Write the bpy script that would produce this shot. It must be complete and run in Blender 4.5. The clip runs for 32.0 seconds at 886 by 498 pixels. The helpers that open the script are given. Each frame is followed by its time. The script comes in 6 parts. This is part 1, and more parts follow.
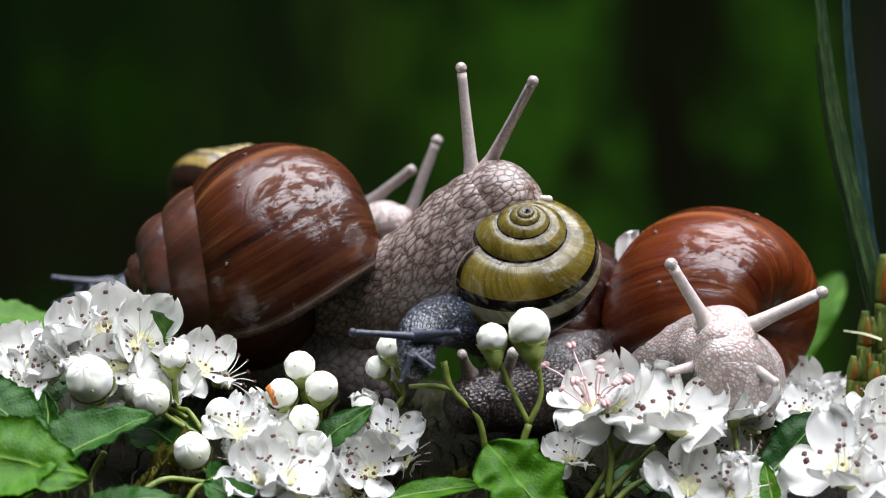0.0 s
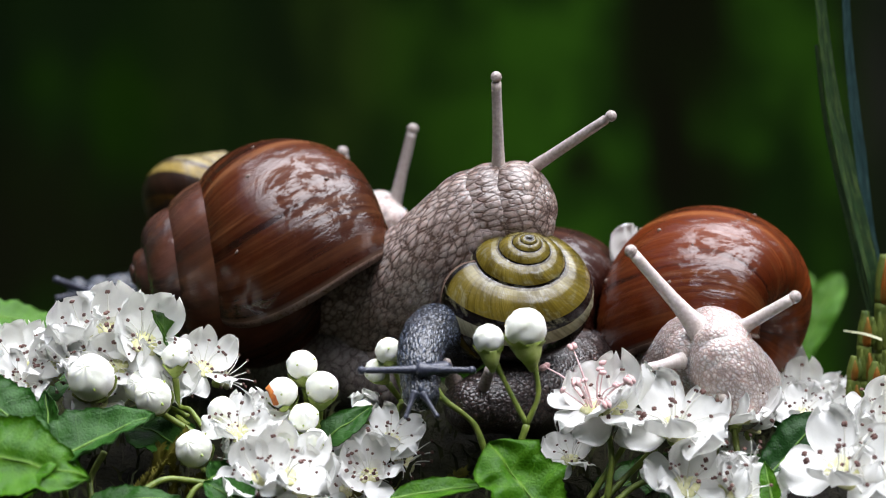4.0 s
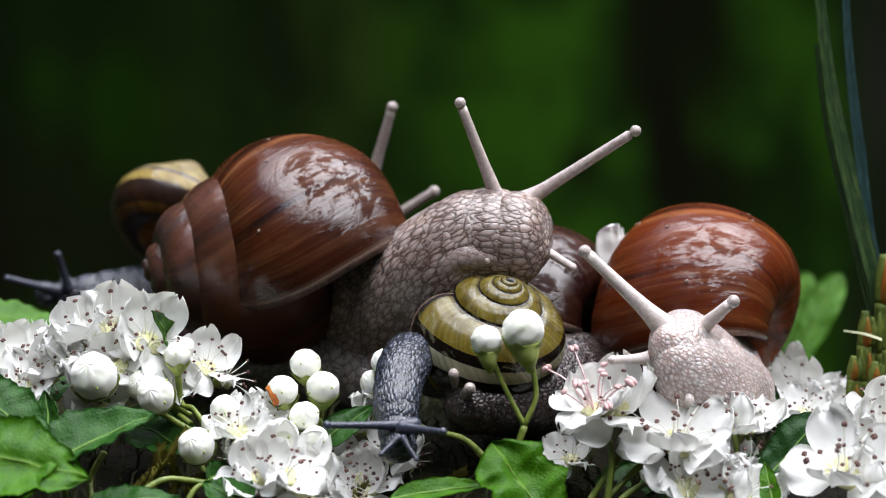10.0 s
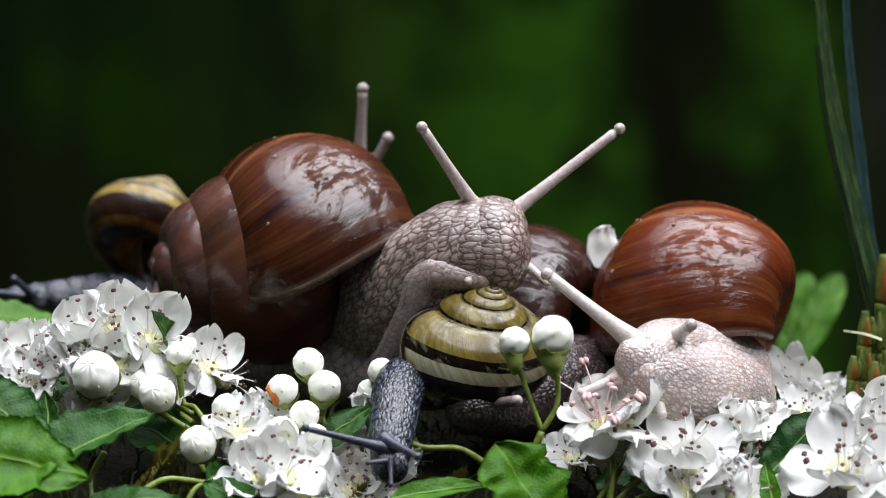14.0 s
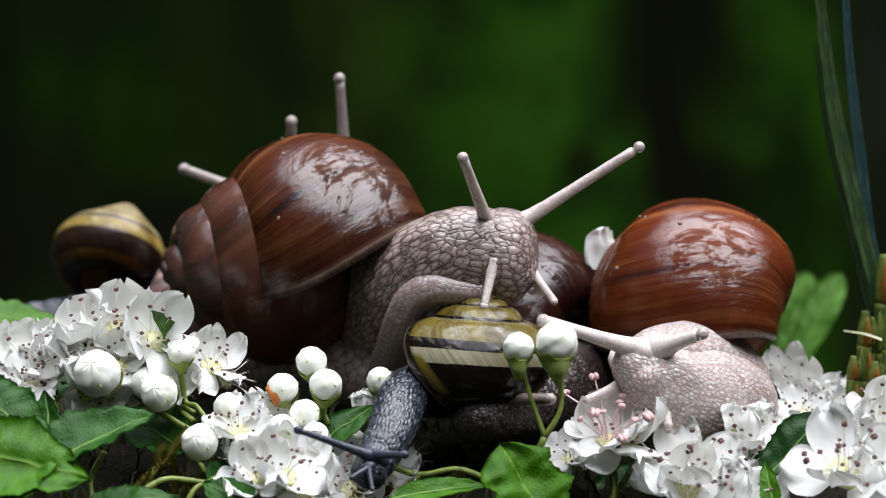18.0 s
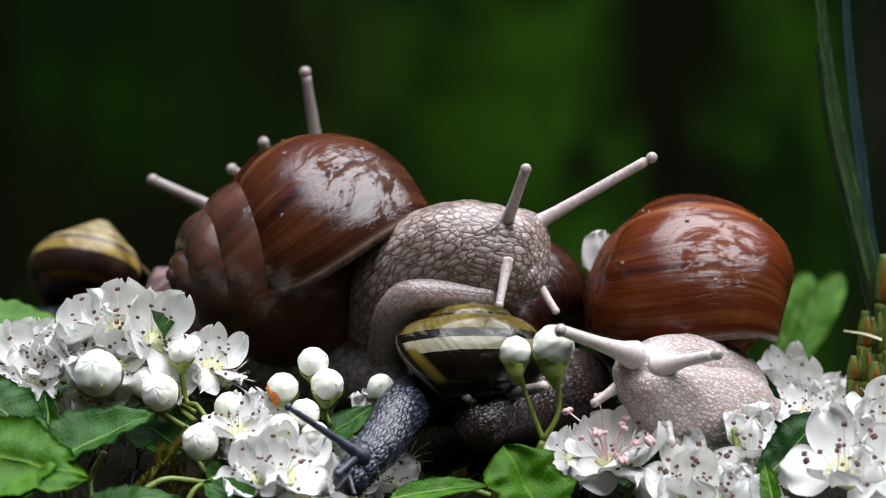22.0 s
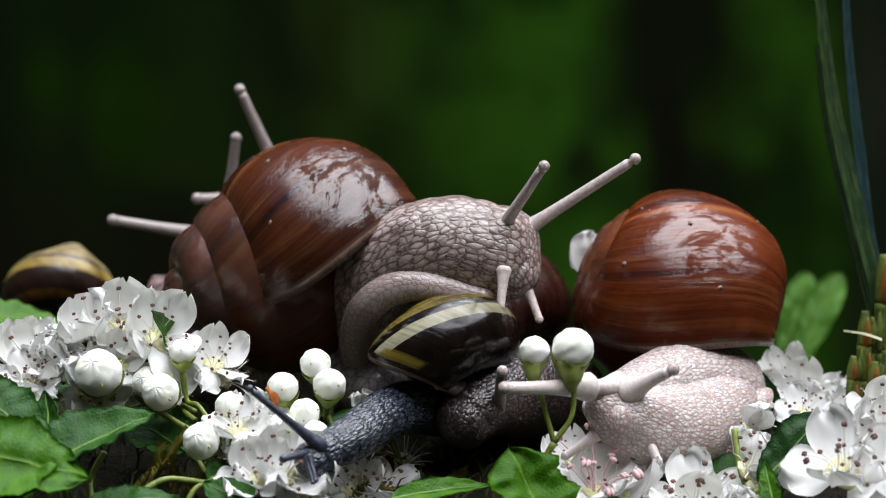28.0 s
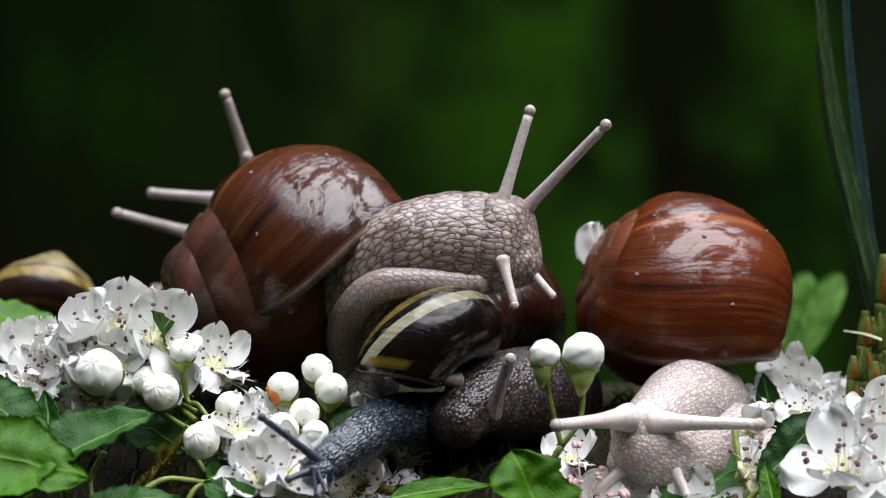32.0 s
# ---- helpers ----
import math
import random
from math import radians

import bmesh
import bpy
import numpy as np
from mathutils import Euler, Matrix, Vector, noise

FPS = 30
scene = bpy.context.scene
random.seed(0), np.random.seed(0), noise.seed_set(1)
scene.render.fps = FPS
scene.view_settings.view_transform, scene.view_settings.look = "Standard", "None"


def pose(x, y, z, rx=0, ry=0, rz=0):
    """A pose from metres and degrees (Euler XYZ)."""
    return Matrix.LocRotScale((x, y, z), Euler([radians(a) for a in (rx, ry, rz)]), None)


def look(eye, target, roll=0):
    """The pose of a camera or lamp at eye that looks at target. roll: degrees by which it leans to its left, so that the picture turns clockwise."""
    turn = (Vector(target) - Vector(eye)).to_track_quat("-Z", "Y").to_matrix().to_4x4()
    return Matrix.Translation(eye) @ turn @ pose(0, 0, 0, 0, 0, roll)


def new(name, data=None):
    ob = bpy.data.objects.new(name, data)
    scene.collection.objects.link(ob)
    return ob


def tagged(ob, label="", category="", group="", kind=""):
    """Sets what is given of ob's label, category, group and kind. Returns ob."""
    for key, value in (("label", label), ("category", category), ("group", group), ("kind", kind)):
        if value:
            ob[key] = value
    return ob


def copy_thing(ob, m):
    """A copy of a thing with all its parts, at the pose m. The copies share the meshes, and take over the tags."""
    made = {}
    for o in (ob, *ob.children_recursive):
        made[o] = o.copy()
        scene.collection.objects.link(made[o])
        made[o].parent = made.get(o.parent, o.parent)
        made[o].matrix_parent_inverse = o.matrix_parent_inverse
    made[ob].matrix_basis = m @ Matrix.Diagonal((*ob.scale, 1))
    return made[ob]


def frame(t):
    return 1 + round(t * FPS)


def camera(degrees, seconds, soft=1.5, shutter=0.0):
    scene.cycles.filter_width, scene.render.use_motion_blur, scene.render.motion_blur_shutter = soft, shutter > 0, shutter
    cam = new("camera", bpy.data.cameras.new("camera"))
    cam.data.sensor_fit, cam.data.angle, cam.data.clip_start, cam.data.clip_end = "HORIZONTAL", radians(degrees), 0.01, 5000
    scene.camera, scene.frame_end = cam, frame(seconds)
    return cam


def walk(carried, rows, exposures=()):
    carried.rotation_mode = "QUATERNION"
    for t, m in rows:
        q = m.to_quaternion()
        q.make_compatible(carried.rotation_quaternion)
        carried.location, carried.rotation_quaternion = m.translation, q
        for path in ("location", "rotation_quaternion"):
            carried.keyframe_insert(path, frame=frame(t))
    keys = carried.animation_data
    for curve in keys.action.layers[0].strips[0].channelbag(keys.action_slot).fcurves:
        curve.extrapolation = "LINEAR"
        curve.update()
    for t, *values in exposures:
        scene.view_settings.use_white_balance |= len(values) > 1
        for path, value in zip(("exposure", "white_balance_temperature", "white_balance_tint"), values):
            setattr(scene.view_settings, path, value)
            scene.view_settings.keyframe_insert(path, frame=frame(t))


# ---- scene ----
cam = camera(19.77, 32.0, 1.0)
EYE = (0.0, -0.45, 0.0)
walk(cam, [(0, look(EYE, (0, 0, 0))), (32, look(EYE, (0, 0, 0)))], exposures=[(0, 1.93), (14, 1.81), (32, 1.64)])
cam.data.dof.use_dof = True
cam.data.dof.focus_distance = 0.43
cam.data.dof.aperture_fstop = 17.0

# ---- world and sun: an overcast clearing in a wood ----
world = bpy.data.worlds.new("sky")
scene.world = world
world.use_nodes = True
wn = world.node_tree
sky = wn.nodes.new("ShaderNodeTexSky")
sky.sky_type = "NISHITA"
sky.sun_disc = False
sky.sun_elevation, sky.sun_rotation = radians(74), radians(121)
wn.links.new(sky.outputs[0], wn.nodes["Background"].inputs[0])
wn.nodes["Background"].inputs[1].default_value = 0.03
sun = new("sun", bpy.data.lights.new("sun", "SUN"))
sun.data.energy, sun.data.angle, sun.data.color = 2.65, radians(78), (0.97, 0.975, 1.03)
sun.matrix_basis = look((0.27, -0.16, 1.1), (0, 0, 0))


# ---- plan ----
def at(h, v, y=0.0):
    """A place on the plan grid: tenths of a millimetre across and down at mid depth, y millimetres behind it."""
    k = 1e-4 * (450 + y) / 450
    return Vector(((h - 784) * k, y / 1000, (441 - v) * k))


# ---- node shorthand ----
def node(nt, kind, **inputs):
    n = nt.nodes.new("ShaderNode" + kind)
    for key, value in inputs.items():
        key = key.replace("_", " ")
        if key in ("operation", "blend type", "data type", "feature", "noise dimensions", "interpolation type"):
            name = key.replace(" ", "_")
            if name == "operation":
                n.operation = value
            elif name == "blend_type":
                n.blend_type = value
            elif name == "data_type":
                n.data_type = value
            elif name == "feature":
                n.feature = value
            elif name == "interpolation_type":
                n.interpolation_type = value
            continue
        slot = n.inputs[int(key[1:])] if key[0] == "i" and key[1:].isdigit() else n.inputs[key]
        if isinstance(value, bpy.types.NodeSocket):
            nt.links.new(value, slot)
        else:
            slot.default_value = value
    return n


def col(c):
    return (*c, 1.0)


def mix(nt, fac, a, b, how="MIX"):
    n = nt.nodes.new("ShaderNodeMix")
    n.data_type, n.blend_type = "RGBA", how
    for slot, value in ((n.inputs[0], fac), (n.inputs[6], a), (n.inputs[7], b)):
        if isinstance(value, bpy.types.NodeSocket):
            nt.links.new(value, slot)
        else:
            slot.default_value = value if not isinstance(value, tuple) or len(value) == 4 else col(value)
    return n.outputs[2]


def ramp(nt, fac, stops, how="LINEAR"):
    n = nt.nodes.new("ShaderNodeValToRGB")
    nt.links.new(fac, n.inputs[0])
    n.color_ramp.interpolation = how
    e = n.color_ramp.elements
    while len(e) < len(stops):
        e.new(1.0)
    for el, (p, c) in zip(e, stops):
        el.position = p
        el.color = col(c) if isinstance(c, tuple) else (c, c, c, 1)
    return n.outputs[0]


def math_node(nt, op, a, b=0.0, clamp=False):
    n = nt.nodes.new("ShaderNodeMath")
    n.operation, n.use_clamp = op, clamp
    for slot, value in ((n.inputs[0], a), (n.inputs[1], b)):
        if isinstance(value, bpy.types.NodeSocket):
            nt.links.new(value, slot)
        else:
            slot.default_value = value
    return n.outputs[0]


def coords(nt, which="Object", scale=(1, 1, 1)):
    tc = nt.nodes.new("ShaderNodeTexCoord")
    mp = nt.nodes.new("ShaderNodeMapping")
    nt.links.new(tc.outputs[which], mp.inputs[0])
    mp.inputs["Scale"].default_value = scale
    return mp.outputs[0]


def noise_tex(nt, vec, scale, detail=4.0, rough=0.55, distortion=0.0):
    n = node(nt, "TexNoise", Vector=vec, Scale=scale, Detail=detail, Roughness=rough, Distortion=distortion)
    return n.outputs[0]


def surface(name):
    m = bpy.data.materials.new(name)
    m.use_nodes = True
    return m, m.node_tree, m.node_tree.nodes["Principled BSDF"]


def finish(nt, bsdf, colour=None, rough=None, bump=None, strength=0.3, distance=0.0005):
    if colour is not None:
        if isinstance(colour, bpy.types.NodeSocket):
            nt.links.new(colour, bsdf.inputs["Base Color"])
        else:
            bsdf.inputs["Base Color"].default_value = col(colour)
    if rough is not None:
        if isinstance(rough, bpy.types.NodeSocket):
            nt.links.new(rough, bsdf.inputs["Roughness"])
        else:
            bsdf.inputs["Roughness"].default_value = rough
    if bump is not None:
        b = node(nt, "Bump", Height=bump, Strength=strength, Distance=distance)
        nt.links.new(b.outputs[0], bsdf.inputs["Normal"])


# ---- materials ----
def helix_shell(name, dark, mid, pale, worn, cast=(0.08, 0.04, 0.02), gloss=0.16):
    """Chestnut shell: streaks along the growth lines, worn grey towards the spire."""
    m, nt, b = surface(name)
    streak = noise_tex(nt, coords(nt, "UV", (26, 1.0, 1)), 1.0, 5, 0.62, 0.25)
    fine = noise_tex(nt, coords(nt, "UV", (150, 2.5, 1)), 1.0, 3, 0.6)
    broad = noise_tex(nt, coords(nt, "UV", (7, 3, 1)), 1.0, 3, 0.5)
    patch = noise_tex(nt, coords(nt, "Object"), 260, 4, 0.65)
    c = ramp(nt, streak, [(0.39, dark), (0.46, mid), (0.56, mid), (0.64, pale)])
    c = mix(nt, ramp(nt, fine, [(0.46, 0.0), (0.74, 0.4)]), c, pale)
    c = mix(nt, ramp(nt, broad, [(0.4, 0.0), (0.66, 0.85)]), c, dark)
    olive = noise_tex(nt, coords(nt, "UV", (4, 6, 1)), 1.0, 5, 0.65)
    c = mix(nt, ramp(nt, olive, [(0.52, 0.0), (0.68, 0.5)]), c, cast)
    u = node(nt, "SeparateXYZ", Vector=coords(nt, "UV")).outputs[0]
    um = node(nt, "MapRange", Value=u, i1=-2.6, i2=-0.35, i3=0.0, i4=0.78).outputs[0]
    age = ramp(nt, math_node(nt, "ADD", um, math_node(nt, "MULTIPLY", patch, 0.25)), [(0.35, 1.0), (0.62, 0.75), (0.8, 0.12), (0.95, 0.0)])
    edge = node(nt, "MapRange", Value=u, i1=-0.3, i2=-0.02, i3=0.0, i4=0.8).outputs[0]
    c = mix(nt, math_node(nt, "MULTIPLY", edge, ramp(nt, olive, [(0.35, 1.0), (0.7, 0.55)])), c, (dark[0] * 0.5, dark[1] * 0.6, dark[2] * 1.2))
    old = mix(nt, ramp(nt, fine, [(0.42, 0.0), (0.6, 0.75)]), worn, (worn[0] * 0.35, worn[1] * 0.4, worn[2] * 0.5))
    old = mix(nt, ramp(nt, broad, [(0.48, 0.0), (0.62, 0.8)]), old, (worn[0] * 2.2, worn[1] * 1.7, worn[2] * 1.5))
    c = mix(nt, math_node(nt, "MULTIPLY", age, ramp(nt, patch, [(0.3, 0.4), (0.6, 1.0)])), c, old)
    wet = noise_tex(nt, coords(nt, "UV", (9, 5, 1)), 1.0, 6, 0.7, 0.6)
    lip = node(nt, "MapRange", Value=u, i1=-0.012, i2=-0.006, i3=0.0, i4=0.85).outputs[0]
    c = mix(nt, lip, c, (0.1, 0.06, 0.04))
    r = ramp(nt, wet, [(0.38, gloss + 0.1), (0.52, gloss + 0.16), (0.66, gloss + 0.28)])
    h = math_node(nt, "ADD", math_node(nt, "MULTIPLY", streak, 0.7), math_node(nt, "ADD", math_node(nt, "MULTIPLY", fine, 0.35), math_node(nt, "ADD", math_node(nt, "MULTIPLY", patch, 0.45), math_node(nt, "MULTIPLY", wet, 1.0))))
    finish(nt, b, c, math_node(nt, "ADD", r, 0.16), h, 0.4, 0.0006)
    b.inputs["Specular IOR Level"].default_value = 0.06
    # a torn film of water and slime over growth ridges
    film_of_wet = noise_tex(nt, coords(nt, "UV", (16, 11, 1)), 1.0, 8, 0.74, 0.9)
    broken = noise_tex(nt, coords(nt, "UV", (70, 14, 1)), 1.0, 4, 0.65, 0.6)
    torn = math_node(nt, "ADD", film_of_wet, math_node(nt, "MULTIPLY", math_node(nt, "SUBTRACT", broken, 0.5), 0.3))
    nt.links.new(ramp(nt, torn, [(0.46, 0.02), (0.505, 0.85), (0.6, 1.0)]), b.inputs["Coat Weight"])
    b.inputs["Coat Roughness"].default_value = 0.05
    b.inputs["Coat IOR"].default_value = 1.6
    ripple = math_node(nt, "ADD", math_node(nt, "MULTIPLY", torn, 0.5), math_node(nt, "ADD", math_node(nt, "MULTIPLY", streak, 0.4), math_node(nt, "MULTIPLY", broken, 0.25)))
    nt.links.new(node(nt, "Bump", Height=ripple, Strength=0.4, Distance=0.001).outputs[0], b.inputs["Coat Normal"])
    return m


def banded_shell(name, stops, white, lip, gloss=0.13):
    m, nt, b = surface(name)
    uv = coords(nt, "UV")
    sep = node(nt, "SeparateXYZ", Vector=uv)
    fine = noise_tex(nt, coords(nt, "UV", (120, 1.5, 1)), 1.0, 4, 0.6)
    broad = noise_tex(nt, coords(nt, "UV", (10, 3, 1)), 1.0, 3, 0.6)
    v = math_node(nt, "ADD", sep.outputs[1], math_node(nt, "MULTIPLY", math_node(nt, "SUBTRACT", broad, 0.5), 0.012))
    # bands across the whorl, from its base up to the suture
    c = ramp(nt, v, stops, "CONSTANT")
    u = sep.outputs[0]
    rim = math_node(nt, "MULTIPLY", node(nt, "MapRange", Value=u, i1=-0.045, i2=-0.035, i3=0.0, i4=1.0).outputs[0], node(nt, "MapRange", Value=sep.outputs[1], i1=0.53, i2=0.51, i3=0.0, i4=1.0).outputs[0])
    rim = math_node(nt, "MULTIPLY", rim, node(nt, "MapRange", Value=sep.outputs[1], i1=0.38, i2=0.4, i3=0.0, i4=1.0).outputs[0])
    c = mix(nt, rim, c, lip)
    c = mix(nt, node(nt, "MapRange", Value=u, i1=-0.022, i2=-0.016, i3=0.0, i4=1.0).outputs[0], c, (0.01, 0.006, 0.004))
    wear = noise_tex(nt, coords(nt, "UV", (22, 16, 1)), 1.0, 6, 0.72, 0.6)
    c = mix(nt, ramp(nt, broad, [(0.4, 0.0), (0.62, 0.8)]), c, (0.3, 0.26, 0.14), "MULTIPLY")
    c = mix(nt, math_node(nt, "MULTIPLY", ramp(nt, wear, [(0.52, 0.0), (0.7, 0.6)]), node(nt, "MapRange", Value=sep.outputs[1], i1=0.485, i2=0.5, i3=0.0, i4=1.0).outputs[0]), c, (white[0] * 0.8, white[1] * 0.8, white[2] * 0.75))
    c = mix(nt, ramp(nt, fine, [(0.3, 0.5), (0.6, 0.0)]), c, (0.04, 0.03, 0.01), "MULTIPLY")
    patch = noise_tex(nt, coords(nt, "Object"), 420, 4, 0.6)
    finish(nt, b, c, ramp(nt, patch, [(0.3, gloss), (0.7, gloss + 0.2)]), math_node(nt, "ADD", fine, math_node(nt, "MULTIPLY", patch, 0.4)), 0.35, 0.0003)
    nt.links.new(ramp(nt, wear, [(0.4, 0.1), (0.6, 0.8)]), b.inputs["Coat Weight"])
    b.inputs["Coat Roughness"].default_value = 0.12
    b.inputs["Specular IOR Level"].default_value = 0.15
    return m


def skin(name, groove, pale, tint, size=620.0, wet=0.32, deep=0.0006, stretch=(0.55, 1, 1), line=0.16, sub=0.2, relief=0.45):
    """Moist snail skin: soft rounded warts parted by darker grooves."""
    m, nt, b = surface(name)
    v = coords(nt, "Object", stretch)
    warp = node(nt, "TexNoise", Vector=v, Scale=size * 0.7, Detail=3.0)
    vec = node(nt, "VectorMath", i0=v, i1=node(nt, "VectorMath", i0=warp.outputs[1], i1=(0.55 / size, 0.55 / size, 0.55 / size), operation="MULTIPLY").outputs[0]).outputs[0]
    cell = node(nt, "TexVoronoi", Vector=vec, Scale=size, feature="DISTANCE_TO_EDGE").outputs["Distance"]
    dome = node(nt, "TexVoronoi", Vector=vec, Scale=size, feature="F1").outputs["Distance"]
    fine = node(nt, "TexVoronoi", Vector=vec, Scale=size * 3.3, feature="F1").outputs["Distance"]
    tone = noise_tex(nt, v, size * 0.22, 4, 0.6)
    grain = noise_tex(nt, v, size * 6, 3, 0.6)
    c = ramp(nt, cell, [(0.0, groove), (line * 0.3, groove), (line, pale), (1.0, pale)], "EASE")
    c = mix(nt, ramp(nt, dome, [(0.15, 0.55), (0.6, 0.0)]), c, tint)
    c = mix(nt, ramp(nt, tone, [(0.38, 0.55), (0.62, 0.0)]), c, groove)
    c = mix(nt, ramp(nt, fine, [(0.2, 0.25), (0.55, 0.0)]), c, tint)
    h = math_node(nt, "ADD", ramp(nt, cell, [(0.0, 0.0), (line * 0.8, 0.4), (0.5, 0.6)], "EASE"), math_node(nt, "MULTIPLY", math_node(nt, "SUBTRACT", 1.0, dome), 1.2))
    h = math_node(nt, "SUBTRACT", h, math_node(nt, "ADD", math_node(nt, "MULTIPLY", fine, 0.25), math_node(nt, "MULTIPLY", grain, 0.1)))
    finish(nt, b, c, ramp(nt, grain, [(0.3, wet), (0.7, wet + 0.2)]), h, relief, deep)
    b.inputs["Subsurface Weight"].default_value = sub
    b.inputs["Subsurface Radius"].default_value = (0.0022, 0.0011, 0.0008)
    b.inputs["Subsurface Scale"].default_value = 1.0
    # a thin coat of slime
    b.inputs["Coat Weight"].default_value = 0.45
    b.inputs["Coat Roughness"].default_value = 0.16
    b.inputs["Coat IOR"].default_value = 1.4
    nt.links.new(node(nt, "Bump", Height=h, Strength=relief * 0.7, Distance=deep).outputs[0], b.inputs["Coat Normal"])
    return m


def plain(name, c1, c2, scale=900.0, rough=0.5, deep=0.0002, spread=(0.35, 0.65), sub=0.0, random_tone=0.0, thin=0.0, spec=0.5):
    m, nt, b = surface(name)
    v = coords(nt, "Object")
    n1 = noise_tex(nt, v, scale, 5, 0.6)
    n2 = noise_tex(nt, v, scale * 6, 3, 0.6)
    c = ramp(nt, n1, [(spread[0], c1), (spread[1], c2)])
    if random_tone:
        rnd = nt.nodes.new("ShaderNodeObjectInfo").outputs["Random"]
        c = mix(nt, math_node(nt, "MULTIPLY", rnd, random_tone), c, c1)
    finish(nt, b, c, ramp(nt, n2, [(0.3, max(0.02, rough - 0.08)), (0.7, rough + 0.1)]), math_node(nt, "ADD", n1, math_node(nt, "MULTIPLY", n2, 0.4)), 0.4, deep)
    if sub:
        b.inputs["Subsurface Weight"].default_value = sub
        b.inputs["Subsurface Radius"].default_value = (0.001, 0.001, 0.0008)
    b.inputs["Specular IOR Level"].default_value = spec
    if thin:
        tr = node(nt, "BsdfTranslucent", Color=c)
        both = nt.nodes.new("ShaderNodeMixShader")
        both.inputs[0].default_value = thin
        nt.links.new(b.outputs[0], both.inputs[1])
        nt.links.new(tr.outputs[0], both.inputs[2])
        nt.links.new(both.outputs[0], nt.nodes["Material Output"].inputs[0])
    return m


def leaf_mat(name, dark, light, vein, gloss=0.46):
    m, nt, b = surface(name)
    uv = node(nt, "SeparateXYZ", Vector=coords(nt, "UV"))
    s, w = uv.outputs[0], math_node(nt, "ABSOLUTE", uv.outputs[1])
    rib = math_node(nt, "ABSOLUTE", math_node(nt, "SINE", math_node(nt, "MULTIPLY", math_node(nt, "SUBTRACT", s, math_node(nt, "MULTIPLY", w, 0.22)), 19.0)))
    side = ramp(nt, rib, [(0.0, 1.0), (0.1, 0.0)])
    mid = ramp(nt, w, [(0.02, 1.0), (0.07, 0.0)])
    lines = math_node(nt, "MAXIMUM", mid, math_node(nt, "MULTIPLY", side, 0.6))
    v = coords(nt, "Object")
    tone = noise_tex(nt, v, 300, 4, 0.6)
    cell = node(nt, "TexVoronoi", Vector=v, Scale=1400.0, feature="DISTANCE_TO_EDGE").outputs["Distance"]
    c = ramp(nt, tone, [(0.3, dark), (0.7, light)])
    c = mix(nt, ramp(nt, cell, [(0.0, 0.25), (0.12, 0.0)]), c, light)
    c = mix(nt, math_node(nt, "MULTIPLY", lines, 0.75), c, vein)
    h = math_node(nt, "SUBTRACT", math_node(nt, "ADD", ramp(nt, cell, [(0.0, 0.0), (0.3, 0.5)]), tone), math_node(nt, "MULTIPLY", lines, 0.9))
    finish(nt, b, c, ramp(nt, tone, [(0.35, gloss - 0.12), (0.65, gloss + 0.06)]), h, 0.32, 0.0003)
    b.inputs["Specular IOR Level"].default_value = 0.13
    b.inputs["Subsurface Weight"].default_value = 0.08
    b.inputs["Subsurface Radius"].default_value = (0.0004, 0.001, 0.0002)
    return m


SHELL_RED = helix_shell("chestnut_shell", (0.016, 0.00272, 0.0009), (0.084, 0.01768, 0.0036), (0.224, 0.0816, 0.03), (0.0544, 0.02856, 0.0228), (0.088, 0.034, 0.0078))
SHELL_RUSSET = helix_shell("russet_shell", (0.036, 0.00442, 0.00072), (0.136, 0.02176, 0.0024), (0.304, 0.0952, 0.027), (0.104, 0.0408, 0.0216), (0.16, 0.03808, 0.0048))
SHELL_DARK = helix_shell("dark_shell", (0.009, 0.002, 0.0013), (0.032, 0.0065, 0.003), (0.075, 0.026, 0.014), (0.036, 0.009, 0.0055))
SHELL_GREY = helix_shell("greyish_shell", (0.05, 0.022, 0.02), (0.1, 0.045, 0.038), (0.2, 0.12, 0.1), (0.17, 0.13, 0.125))
YELLOW, CREAM, BLACK = (0.165, 0.125, 0.02), (0.33, 0.315, 0.21), (0.008, 0.005, 0.004)
OCHRE, BUFF, BROWN = (0.42, 0.3, 0.075), (0.52, 0.44, 0.23), (0.03, 0.012, 0.006)
SHELL_YELLOW = banded_shell("yellow_banded_shell", [(0.0, BLACK), (0.495, CREAM), (0.545, BLACK), (0.585, YELLOW), (0.685, (0.2, 0.165, 0.055)), (0.712, (0.09, 0.065, 0.016)), (0.724, BLACK)], CREAM, YELLOW)
SHELL_BROWN = banded_shell("ochre_banded_shell", [(0.0, (0.2, 0.09, 0.015)), (0.2, BROWN), (0.3, (0.16, 0.07, 0.012)), (0.36, BROWN), (0.49, OCHRE), (0.555, (0.07, 0.04, 0.035)), (0.59, BUFF), (0.64, OCHRE)], BUFF, OCHRE, 0.35)
SHELL_INSIDE = plain("shell_inside", (0.1, 0.06, 0.045), (0.2, 0.13, 0.1), 300, 0.3)
SKIN_TAN = skin("tan_skin", (0.085, 0.052, 0.04), (0.335, 0.25, 0.215), (0.56, 0.475, 0.445), 880.0, 0.22, 0.0004, (0.5, 1, 1), 0.2, 0.3, 0.36)
SKIN_PALE = skin("pale_skin", (0.38, 0.29, 0.26), (0.6, 0.52, 0.5), (0.82, 0.775, 0.765), 1500.0, 0.16, 0.0004, (0.55, 1, 1), 0.3, 0.45, 0.4)
